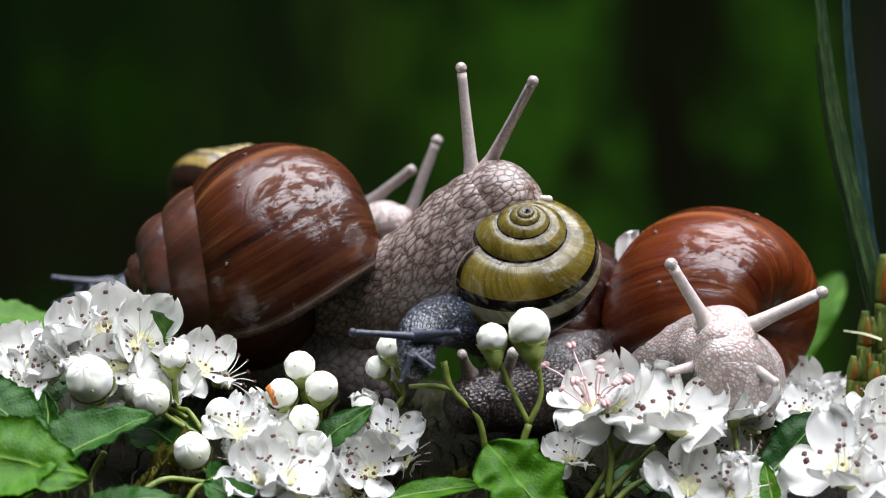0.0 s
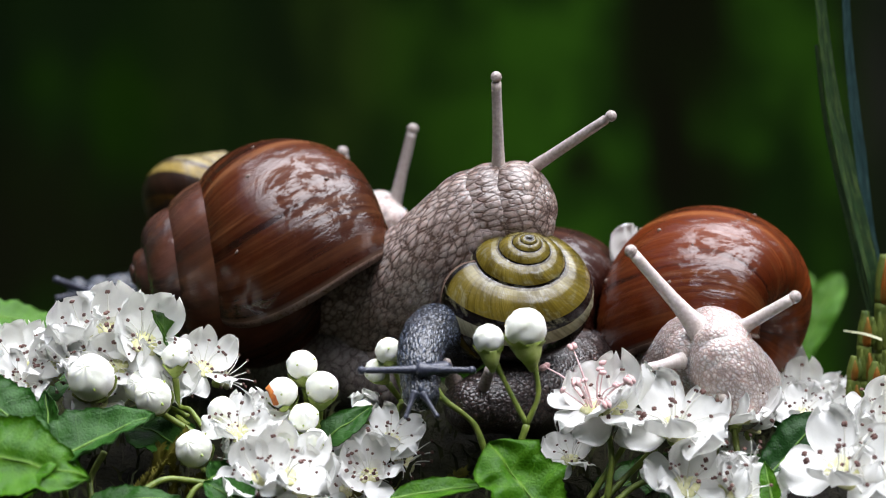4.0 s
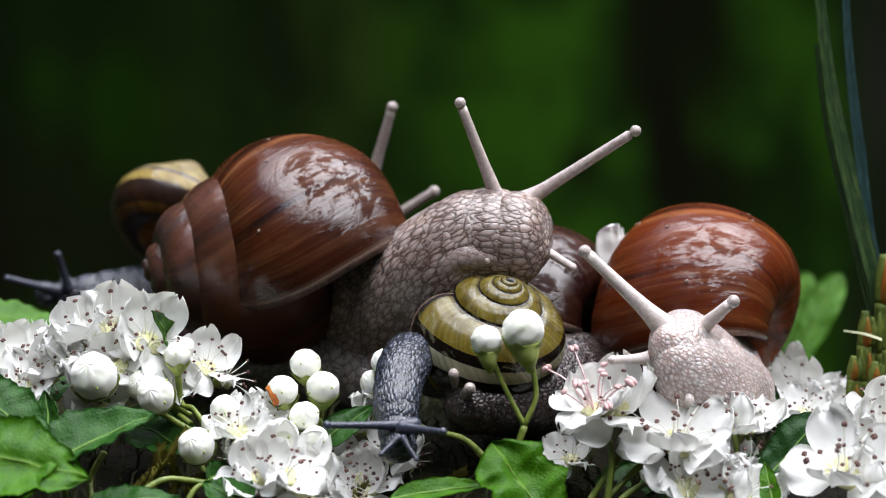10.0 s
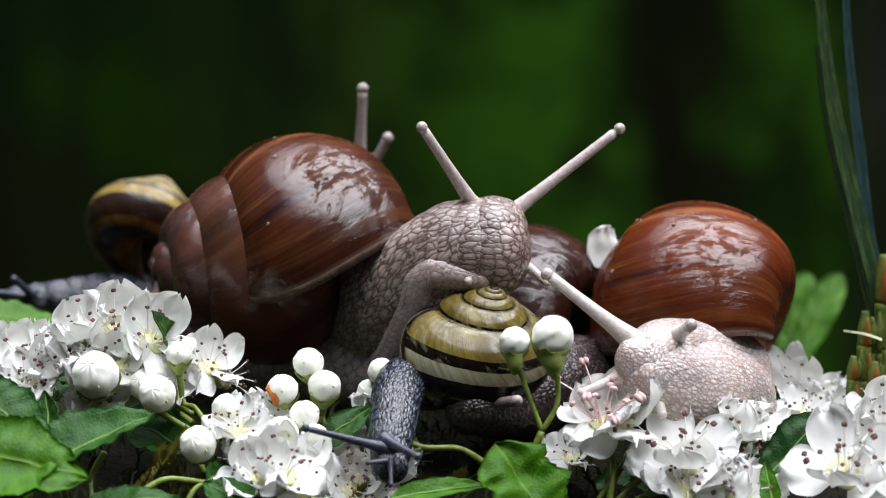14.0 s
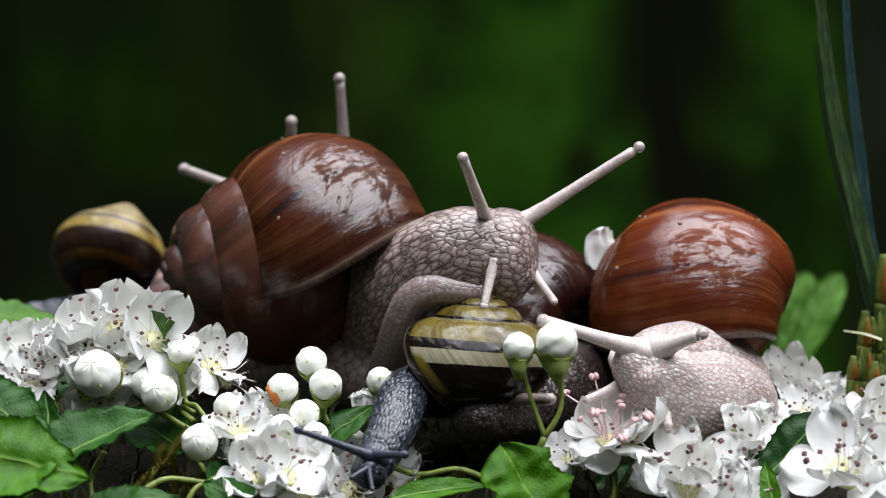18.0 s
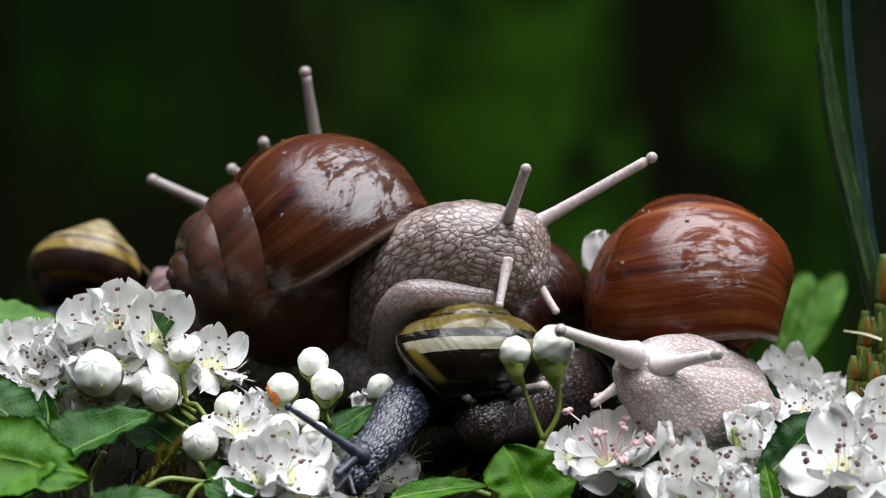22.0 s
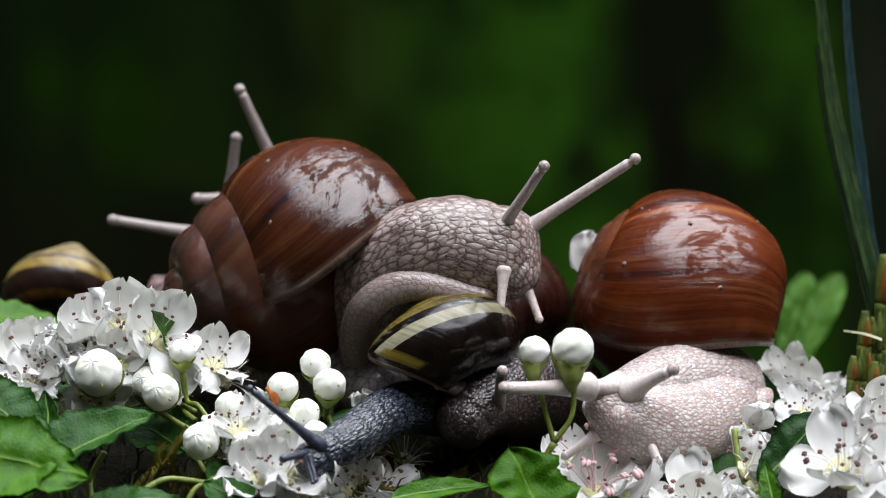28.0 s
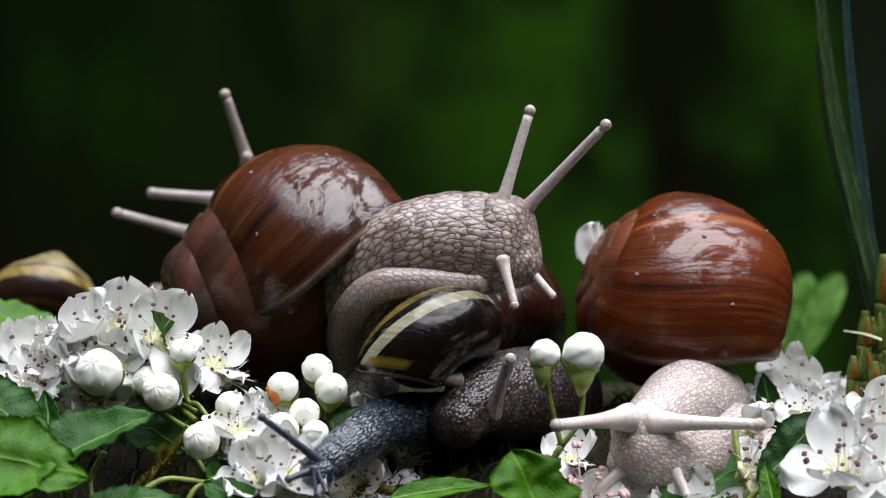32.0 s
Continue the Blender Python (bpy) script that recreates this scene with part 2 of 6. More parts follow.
SKIN_DARK = skin("dark_skin", (0.006, 0.004, 0.004), (0.036, 0.022, 0.02), (0.125, 0.086, 0.078), 1300.0, 0.17, 0.0004, (0.8, 1, 1), 0.24)
SKIN_BLUE = skin("blue_black_skin", (0.004, 0.005, 0.008), (0.019, 0.024, 0.04), (0.15, 0.18, 0.245), 1700.0, 0.13, 0.0003, (0.38, 1, 1), 0.3, 0.0, 0.6)
SKIN_RIM = skin("foot_edge_skin", (0.2236, 0.1653, 0.1485), (0.3096, 0.2393, 0.2205), (0.3956, 0.3306, 0.315), 1100.0, 0.16, 0.00018, (0.6, 0.8, 0.8), 0.16)
SKIN_SOLE = skin("grey_foot_skin", (0.086, 0.06699, 0.063), (0.1978, 0.1653, 0.1575), (0.2838, 0.2523, 0.2475), 620.0, 0.2, 0.0003, (0.9, 0.8, 1), 0.16, 0.1, 0.5)
SKIN_FACE = skin("tan_face_skin", (0.085, 0.052, 0.04), (0.34, 0.255, 0.222), (0.57, 0.485, 0.458), 1200.0, 0.22, 0.0003, (0.7, 1, 1), 0.22, 0.3, 0.4)
HORN_TAN = plain("tan_tentacle_skin", (0.5, 0.415, 0.385), (0.68, 0.6, 0.57), 1500, 0.3, 0.0003, sub=0.4)
HORN_PALE = plain("pale_tentacle_skin", (0.6, 0.52, 0.485), (0.76, 0.69, 0.66), 1500, 0.3, 0.0003, sub=0.5)
HORN_BLUE = plain("blue_tentacle_skin", (0.02, 0.023, 0.036), (0.06, 0.066, 0.095), 1500, 0.3, 0.0002)
HORN_DARK = plain("brown_tentacle_skin", (0.15, 0.115, 0.105), (0.28, 0.23, 0.21), 1500, 0.3, 0.0002)
HORN_GREY = plain("grey_tentacle_skin", (0.3, 0.25, 0.23), (0.42, 0.37, 0.345), 1500, 0.35, 0.0003, sub=0.3)
EYE_DARK = plain("eye_spot", (0.3, 0.24, 0.22), (0.55, 0.48, 0.45), 2500, 0.2)
PETAL = plain("white_petal", (0.89, 0.89, 0.86), (0.94, 0.94, 0.92), 260, 0.75, 0.0003, thin=0.35, spec=0.08)
BUD = plain("bud_petal", (0.74, 0.76, 0.65), (0.9, 0.9, 0.86), 160, 0.7, 0.0001, sub=0.6, spec=0.15)
CENTRE = plain("flower_centre", (0.5, 0.5, 0.2), (0.76, 0.73, 0.48), 900, 0.5)
FILAMENT = plain("filament", (0.75, 0.74, 0.66), (0.85, 0.84, 0.8), 1500, 0.5)
FILAMENT_PINK = plain("pink_filament", (0.7, 0.45, 0.47), (0.8, 0.6, 0.6), 1500, 0.5)
ANTHER = plain("brown_anther", (0.05, 0.02, 0.015), (0.2, 0.09, 0.07), 2500, 0.6, random_tone=0.6)
ANTHER_PINK = plain("pink_anther", (0.55, 0.31, 0.31), (0.7, 0.48, 0.47), 2500, 0.5)
STEM = plain("green_stem", (0.09, 0.14, 0.014), (0.22, 0.27, 0.045), 500, 0.45)
CALYX = plain("calyx", (0.26, 0.34, 0.06), (0.42, 0.48, 0.16), 600, 0.5, sub=0.3, spec=0.2)
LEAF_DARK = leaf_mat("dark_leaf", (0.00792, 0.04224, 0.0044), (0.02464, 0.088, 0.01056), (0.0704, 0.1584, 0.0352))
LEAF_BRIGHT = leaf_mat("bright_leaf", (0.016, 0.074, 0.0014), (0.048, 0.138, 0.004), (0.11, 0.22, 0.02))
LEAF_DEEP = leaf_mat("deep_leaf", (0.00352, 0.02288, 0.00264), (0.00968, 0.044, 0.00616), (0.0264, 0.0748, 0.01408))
LEAF_SOFT = leaf_mat("soft_leaf", (0.027, 0.088, 0.006), (0.065, 0.16, 0.018), (0.085, 0.19, 0.027), 0.5)


def blade_mat(name, dark, mid, pale):
    """A grass blade, streaked along its length."""
    m, nt, b = surface(name)
    lines = noise_tex(nt, coords(nt, "UV", (3, 9, 1)), 1.0, 5, 0.65)
    tone = noise_tex(nt, coords(nt, "UV", (9, 1.2, 1)), 1.0, 3, 0.6)
    c = ramp(nt, lines, [(0.36, dark), (0.52, mid), (0.72, pale)])
    c = mix(nt, ramp(nt, tone, [(0.4, 0.6), (0.6, 0.0)]), c, dark)
    finish(nt, b, c, 0.55, lines, 0.4, 0.0003)
    b.inputs["Specular IOR Level"].default_value = 0.2
    return m


BLADE = blade_mat("grass_blade", (0.005, 0.017, 0.005), (0.02, 0.052, 0.014), (0.16, 0.2, 0.05))
BLADE_BLUE = blade_mat("blue_grass_blade", (0.004, 0.014, 0.014), (0.014, 0.045, 0.045), (0.07, 0.12, 0.1))
STALK = plain("ruddy_stalk", (0.3, 0.075, 0.008), (0.12, 0.09, 0.012), 220, 0.6, spec=0.2)
SHOOT = plain("olive_shoot", (0.035, 0.06, 0.008), (0.12, 0.15, 0.025), 260, 0.6, spec=0.2)
STRAW = plain("dry_blade", (0.45, 0.5, 0.3), (0.6, 0.6, 0.4), 300, 0.5)
VEIN = plain("leaf_vein", (0.1, 0.2, 0.035), (0.16, 0.28, 0.06), 600, 0.5, spec=0.15)
MOSS = plain("moss", (0.012, 0.018, 0.004), (0.06, 0.065, 0.012), 200, 0.8)
CRUMB = plain("dirt_crumb", (0.09, 0.05, 0.035), (0.3, 0.23, 0.19), 1500, 0.5)
RUST = plain("rust_scale", (0.35, 0.08, 0.01), (0.6, 0.2, 0.03), 900, 0.5)


def ground_mat():
    m, nt, b = surface("mossy_soil")
    v = coords(nt, "Object")
    n1 = noise_tex(nt, v, 60, 6, 0.65)
    n2 = noise_tex(nt, v, 600, 5, 0.65)
    c = ramp(nt, n1, [(0.35, (0.005, 0.004, 0.003)), (0.55, (0.014, 0.014, 0.005)), (0.7, (0.025, 0.03, 0.008))])
    c = mix(nt, ramp(nt, n2, [(0.5, 0.0), (0.8, 0.6)]), c, (0.03, 0.022, 0.012))
    b.inputs["Specular IOR Level"].default_value = 0.15
    finish(nt, b, c, 0.9, math_node(nt, "ADD", n1, n2), 0.8, 0.002)
    return m


def backdrop_mat():
    """Far dark wood: upright soft bands of foliage and trunks."""
    m, nt, b = surface("far_wood")
    v = coords(nt, "Object")
    sep = node(nt, "SeparateXYZ", Vector=v)
    x = node(nt, "MapRange", Value=sep.outputs[0], i1=-0.62, i2=0.62, i3=0.0, i4=1.0).outputs[0]
    soft = noise_tex(nt, v, 3.0, 3, 0.5)
    x = math_node(nt, "ADD", x, math_node(nt, "MULTIPLY", math_node(nt, "SUBTRACT", soft, 0.5), 0.05))
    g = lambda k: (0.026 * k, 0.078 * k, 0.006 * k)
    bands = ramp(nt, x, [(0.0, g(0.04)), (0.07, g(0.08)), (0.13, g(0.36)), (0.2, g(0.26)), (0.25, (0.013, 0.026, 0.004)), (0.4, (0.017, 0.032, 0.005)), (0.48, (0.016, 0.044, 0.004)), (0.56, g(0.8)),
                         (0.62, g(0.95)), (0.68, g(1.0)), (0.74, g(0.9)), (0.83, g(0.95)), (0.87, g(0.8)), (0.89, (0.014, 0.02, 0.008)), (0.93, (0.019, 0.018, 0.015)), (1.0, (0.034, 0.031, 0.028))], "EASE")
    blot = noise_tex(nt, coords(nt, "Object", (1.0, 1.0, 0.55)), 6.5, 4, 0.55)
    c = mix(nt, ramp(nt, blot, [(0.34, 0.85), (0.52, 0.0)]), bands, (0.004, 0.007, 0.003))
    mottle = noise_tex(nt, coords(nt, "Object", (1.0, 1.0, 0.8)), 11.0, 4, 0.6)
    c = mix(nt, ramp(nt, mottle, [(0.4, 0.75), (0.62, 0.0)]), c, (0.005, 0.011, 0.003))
    # dark gaps between the trees, their shade painted into the colour
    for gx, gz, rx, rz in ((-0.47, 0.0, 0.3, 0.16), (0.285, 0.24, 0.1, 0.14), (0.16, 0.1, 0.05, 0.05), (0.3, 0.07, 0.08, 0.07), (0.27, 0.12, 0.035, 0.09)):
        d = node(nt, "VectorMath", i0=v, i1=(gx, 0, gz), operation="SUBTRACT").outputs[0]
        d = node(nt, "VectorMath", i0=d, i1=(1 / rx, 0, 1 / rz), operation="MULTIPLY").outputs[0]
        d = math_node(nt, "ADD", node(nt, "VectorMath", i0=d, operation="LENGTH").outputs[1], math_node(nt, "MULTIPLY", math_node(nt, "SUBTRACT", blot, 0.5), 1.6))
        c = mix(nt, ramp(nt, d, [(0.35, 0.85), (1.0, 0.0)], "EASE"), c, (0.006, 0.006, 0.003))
    finish(nt, b, c, 1.0)
    b.inputs["Specular IOR Level"].default_value = 0.0
    return m


# moss for the sprigs, with the light on it put into a brighter colour
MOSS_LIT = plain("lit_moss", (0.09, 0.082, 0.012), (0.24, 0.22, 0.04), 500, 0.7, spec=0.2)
GROUND, BACKDROP = ground_mat(), backdrop_mat()
SKY_BLOCK = plain("sky_block", (0.006, 0.012, 0.004), (0.03, 0.05, 0.015), 4, 1.0, 0.01)


# ---- mesh shorthand ----
def mesh_of(name, verts, faces, mats, uvs=None, slots=None, smooth=True):
    me = bpy.data.meshes.new(name)
    me.from_pydata([tuple(v) for v in verts], [], faces)
    for m in (mats if isinstance(mats, (list, tuple)) else [mats]):
        me.materials.append(m)
    if slots is not None:
        me.polygons.foreach_set("material_index", slots)
    if uvs is not None:
        layer = me.uv_layers.new(name="UVMap")
        flat = np.array([uvs[i] for f in faces for i in f], dtype=np.float32).ravel()
        layer.data.foreach_set("uv", flat)
    if smooth:
        me.polygons.foreach_set("use_smooth", [True] * len(faces))
    me.update()
    return me


def part(name, me, parent, label="", m=None):
    ob = new(name, me)
    ob.parent = parent
    if m is not None:
        ob.matrix_basis = m
    return tagged(ob, label) if label else ob


def thing(name, where, label, category, group="", kind=""):
    ob = new(name)
    ob.location = where
    ob.empty_display_size = 0.002
    return tagged(ob, label, category, group, kind)


def grid_faces(nu, nv, wrap=False):
    """Quads of a grid with nu rows of nv points."""
    out = []
    for i in range(nu - 1):
        for j in range(nv if wrap else nv - 1):
            k = (j + 1) % nv
            out.append((i * nv + j, i * nv + k, (i + 1) * nv + k, (i + 1) * nv + j))
    return out


def spline(points, n):
    """n places along a smooth line through the points, evenly by length, and the way at each."""
    p = [Vector(q) for q in points]
    p = [p[0] * 2 - p[1]] + p + [p[-1] * 2 - p[-2]]
    dense = []
    for a, b, c, d in zip(p, p[1:], p[2:], p[3:]):
        for s in np.linspace(0, 1, 24, endpoint=False):
            dense.append(0.5 * ((2 * b) + (c - a) * s + (2 * a - 5 * b + 4 * c - d) * s * s + (3 * b - 3 * c + d - a) * s ** 3))
    dense.append(p[-2])
    length = [0.0]
    for a, b in zip(dense, dense[1:]):
        length.append(length[-1] + (b - a).length)
    arr = np.array([tuple(v) for v in dense])
    s = np.linspace(0, length[-1], n)
    pos = np.stack([np.interp(s, length, arr[:, i]) for i in range(3)], 1)
    way = np.gradient(pos, axis=0)
    return [Vector(q) for q in pos], [Vector(w).normalized() for w in way]


def frame_along(way, hint):
    """Turn whose x follows the way and whose z leans to the hint."""
    x = way.normalized()
    y = Vector(hint).cross(x)
    if y.length < 1e-4:
        y = Vector((0, 1, 0)).cross(x)
    y.normalize()
    z = x.cross(y)
    return Matrix((x, y, z)).transposed().to_4x4()


def tube(name, points, radii, mat, n=24, sides=10, flat=1.0, cap=True, wob=0.0):
    """A tapered tube along a smooth line, as one mesh in the space of the points."""
    pos, way = spline(points, n)
    rr = np.interp(np.linspace(0, 1, n), np.linspace(0, 1, len(radii)), radii)
    verts = []
    hint = Vector((0, -1, 0.3))
    for i, (p, w) in enumerate(zip(pos, way)):
        m = frame_along(w, hint)
        for j in range(sides):
            a = 2 * math.pi * j / sides
            r = rr[i] * (1 + wob * noise.noise(p * 900 + Vector((j, 0, 0))))
            verts.append(p + m.to_3x3() @ Vector((0, math.cos(a) * r, math.sin(a) * r * flat)))
    faces = grid_faces(n, sides, True)
    if cap:
        faces.append(tuple(range(sides))[::-1])
        faces.append(tuple((n - 1) * sides + j for j in range(sides)))
    return mesh_of(name, verts, faces, mat)


def ball(name, rx, ry, rz, mat, nu=18, nv=26, rough=0.03, freq=350.0, wart=0.0, wart_scale=600.0, seed=0.0, square=1.0):
    """A lumpy ellipsoid, with raised warts if asked."""
    verts = []
    off = Vector((seed, seed * 0.7, seed * 1.3))
    for i in range(nu):
        a = math.pi * i / (nu - 1)
        for j in range(nv):
            b = 2 * math.pi * j / nv
            d = Vector((math.cos(a), math.sin(a) * math.cos(b), math.sin(a) * math.sin(b)))
            if square != 1.0:
                d.x = math.copysign(abs(d.x) ** square, d.x)
            p = Vector((d.x * rx, d.y * ry, d.z * rz))
            k = 1 + rough * noise.noise(p * freq + off)
            if wart:
                dist = noise.voronoi(Vector((p.x * 0.62, p.y, p.z)) * wart_scale + off)[0]
                k += wart * min(1.0, (dist[1] - dist[0]) * 1.6)
            verts.append(p * k)
    return mesh_of(name, verts, grid_faces(nu, nv, True), mat)


# ---- shells ----
def shell_mesh(name, mats, width, ratio=2.0, drop=2.0, turns=4.6, shear=0.4, steps=64, sides=44, lump=0.01, press=1.0, dome=None):
    """A right-handed coiled shell, apex towards +z, mouth facing -y; origin at the middle of its box.
    dome: the turn from which the first whorls close into a blunt nub, how steeply they rise and how fast they shrink."""
    total = int(turns * steps)
    k = math.log(ratio)
    rows = []

    def ring(u, r_scale, flare=1.0):
        s = ratio ** u
        mid_z = -drop * s
        if dome and u < dome[0]:
            s0 = ratio ** dome[0]
            s = s0 * dome[2] ** (u - dome[0])
            mid_z = -drop * s0 + dome[1] * (s0 - s)
        out = []
        for j in range(sides):
            f = 2 * math.pi * j / sides - math.pi
            cr, cz = math.cos(f), math.sin(f)
            g = 1 + lump * noise.noise(Vector((u * 11, cr, cz))) + lump * 0.5 * noise.noise(Vector((u * 47, cr * 0.5, cz * 0.5)))
            rad = (1.0 + cr * r_scale * flare * g) * s
            z = mid_z + cz * r_scale * flare * g * press * s
            ang = -(2 * math.pi * u + shear * cz)
            out.append(Vector((rad * math.cos(ang), rad * math.sin(ang), z)))
        return out

    uvs, verts = [], []
    for i in range(total + 1):
        u = -turns + i / steps
        grow = 1.0 + 0.014 * max(0.0, 1 + u * 18) ** 2 if u > -1 / 18 else 1.0
        verts += ring(u, 1.0, grow)
        uvs += [(u, j / sides) for j in range(sides)]
    outer = len(verts)
    n_in = 18
    for i in range(n_in):
        u = 0.004 - 0.3 * i / (n_in - 1)
        verts += ring(u, 0.985 if i == 0 else 0.93, 1.0)
        uvs += [(u, j / sides) for j in range(sides)]
    rows_n = total + 1 + n_in
    faces = []
    slots = []
    for i in range(rows_n - 1):
        for j in range(sides):
            q = (j + 1) % sides
            faces.append((i * sides + j, i * sides + q, (i + 1) * sides + q, (i + 1) * sides + j))
            slots.append(0 if i < total else 1)
    # the seam of the band coordinate lies inside the coil
    arr = np.array([tuple(v) for v in verts])
    mid = (arr.max(0) + arr.min(0)) / 2
    if dome:
        mid[2] = (arr[:, 2].min() + (press - drop) * ratio ** -turns) / 2
    size = max(arr[:, 0].max() - arr[:, 0].min(), arr[:, 1].max() - arr[:, 1].min())
    arr = (arr - mid) * (width / size)
    return mesh_of(name, arr, faces, mats, uvs, slots)


def shell_turn(apex, roll=0.0, down=(0, 0, -1)):
    """Turn of a shell from the way its apex points; its mouth faces as nearly down as that allows, turned on by roll degrees."""
    z = Vector(apex).normalized()
    mouth = Vector(down) - Vector(down).dot(z) * z
    y = -mouth.normalized()
    x = y.cross(z)
    return Matrix((x, y, z)).transposed().to_4x4() @ pose(0, 0, 0, 0, 0, roll)


def horn_root_mesh(name, r0, r1, length, mat):
    """The flared sleeve from which a tentacle stretches."""
    sides, rings = 18, 16
    verts = []
    for i in range(rings):
        s = i / (rings - 1)
        r = (r1 + (r0 - r1) * (1 - s) ** 2.2) * (1 if s > 0.2 else math.sqrt(1 - (1 - s / 0.2) ** 2 * 0.92))
        verts += [(r * math.cos(2 * math.pi * j / sides), r * math.sin(2 * math.pi * j / sides), length * (s - 0.45)) for j in range(sides)]
    return mesh_of(name, verts, grid_faces(rings, sides, True) + [tuple(range(sides))[::-1]], mat)


def horn_mesh(name, length, r0, r1, knob, mats):
    """A tentacle from z = 0 to its tip: flared root, slim stem, round eye knob."""
    prof = [-0.16, -0.1, -0.04, 0.02, 0.08, 0.15, 0.24, 0.36, 0.52, 0.7, 0.84, 0.9]
    verts = []
    rings = [(length * a, r1 + (r0 * 1.25 - r1) * math.exp(-(a + 0.1) * 3.6) if a > -0.12 else r0 * 0.9) for a in prof]
    for i in range(9):
        a = math.pi * (0.16 + 0.84 * i / 8)
        rings.append((length - knob - knob * math.cos(a), max(1e-5, knob * math.sin(a))))
    sides = 14
    for i, (zz, r) in enumerate(rings):
        for j in range(sides):
            b = 2 * math.pi * j / sides
            q = r * (1 + 0.07 * noise.noise(Vector((math.cos(b) * 2, math.sin(b) * 2, zz * 1500))))
            verts.append((q * math.cos(b), q * math.sin(b), zz))
    cut = len(prof) + 3
    faces = grid_faces(len(rings), sides, True)
    stem = mesh_of(name, verts[:(cut + 1) * sides], [f for f in faces if f[0] // sides < cut] + [tuple(range(sides))[::-1]], mats[0])
    tip = mesh_of("eye", verts[cut * sides:], [tuple(k - cut * sides for k in f) for f in faces if f[0] // sides >= cut], mats[1])
    return stem, tip


# ---- plants ----
def petal_mesh(name, length, width, cup, mat, seed, wave=0.12):
    nu, nv = 11, 11
    verts = []
    for i in range(nu):
        s = i / (nu - 1)
        s = 1 - (1 - s) ** 1.5
        half = width * 0.5 * ((0.16 + 0.84 * math.sin(math.pi * 0.5 * s / 0.58) ** 0.9) if s < 0.58 else max(0.06, 1 - ((s - 0.58) / 0.42) ** 2.6) ** 0.5)
        for j in range(nv):
            w = j / (nv - 1) * 2 - 1
            notch = 1 - 0.06 * (1 - abs(w)) ** 3 * s
            x = length * s * notch * (1 - 0.06 * w * w * s) * (1 + 0.1 * s * noise.noise(Vector((w * 4.5, seed, 2.0))))
            z = cup * length * (s ** 1.8) * 0.55 + cup * width * 0.25 * w * w * s + wave * width * noise.noise(Vector((s * 2.6, w * 2.6, seed))) * s ** 2.5
            verts.append(Vector((x, half * w, z)))
    top = len(verts)
    verts += [v - Vector((0, 0, 0.00012)) for v in verts]
    faces = grid_faces(nu, nv)
    faces += [tuple(reversed([k + top for k in f])) for f in faces]
    edge = [i * nv for i in range(nu)] + [(nu - 1) * nv + j for j in range(1, nv)] + [i * nv + nv - 1 for i in range(nu - 2, -1, -1)]
    for a, b in zip(edge, edge[1:]):
        faces.append((a, a + top, b + top, b))
    return mesh_of(name, verts, faces, mat)


def stamen_mesh(length, lean, mats, head=0.00036):
    """An arched filament and its two-lobed anther, as two meshes."""
    pts = [Vector((0, 0, 0)), Vector((lean * length * 0.35, 0, length * 0.5)), Vector((lean * length, 0, length * (1 - 0.3 * lean)))]
    pos, way = spline(pts, 7)
    verts = []
    sides = 5
    for i, (p, w) in enumerate(zip(pos, way)):
        m = frame_along(w, (0, 1, 0.2)).to_3x3()
        r = 0.00014 - 0.00005 * i / 6
        verts += [p + m @ Vector((0, r * math.cos(2 * math.pi * j / sides), r * math.sin(2 * math.pi * j / sides))) for j in range(sides)]
    stem = mesh_of("stamen", verts, grid_faces(7, sides, True), mats[0])
    verts, faces = [], []
    for lobe in (-1, 1):
        base = len(verts)
        c = pos[-1] + Vector((0, lobe * head * 0.45, 0))
        for i in range(6):
            a = math.pi * i / 5
            for j in range(7):
                b = 2 * math.pi * j / 7
                verts.append(c + Vector((head * 1.15 * math.cos(a), head * 0.62 * math.sin(a) * math.cos(b), head * 0.7 * math.sin(a) * math.sin(b))))
        faces += [tuple(k + base for k in f) for f in grid_faces(6, 7, True)]
    return stem, mesh_of("anther", verts, faces, mats[1])


def put_stamen(pair, parent, m):
    part("anther", pair[1], part("stamen", pair[0], parent, "", m))


PETALS = [petal_mesh("petal", 0.0072, 0.008, c, PETAL, s * 3.7, 0.34) for s, c in enumerate((0.25, 0.45, 0.7, 0.1, 0.55, 0.35, -0.1, 0.8))]
STAMENS = [stamen_mesh(l, k, [FILAMENT, ANTHER]) for l, k in ((0.0052, 0.35), (0.006, 0.6), (0.0047, 0.8), (0.0056, 0.15))]
STAMENS_PINK = [stamen_mesh(l, k, [FILAMENT_PINK, ANTHER_PINK], 0.00055) for l, k in ((0.006, 0.3), (0.0066, 0.55), (0.0055, 0.1))]
CENTRE_MESH = ball("centre", 0.0007, 0.0024, 0.0024, CENTRE, 12, 18, 0.3, 1800)


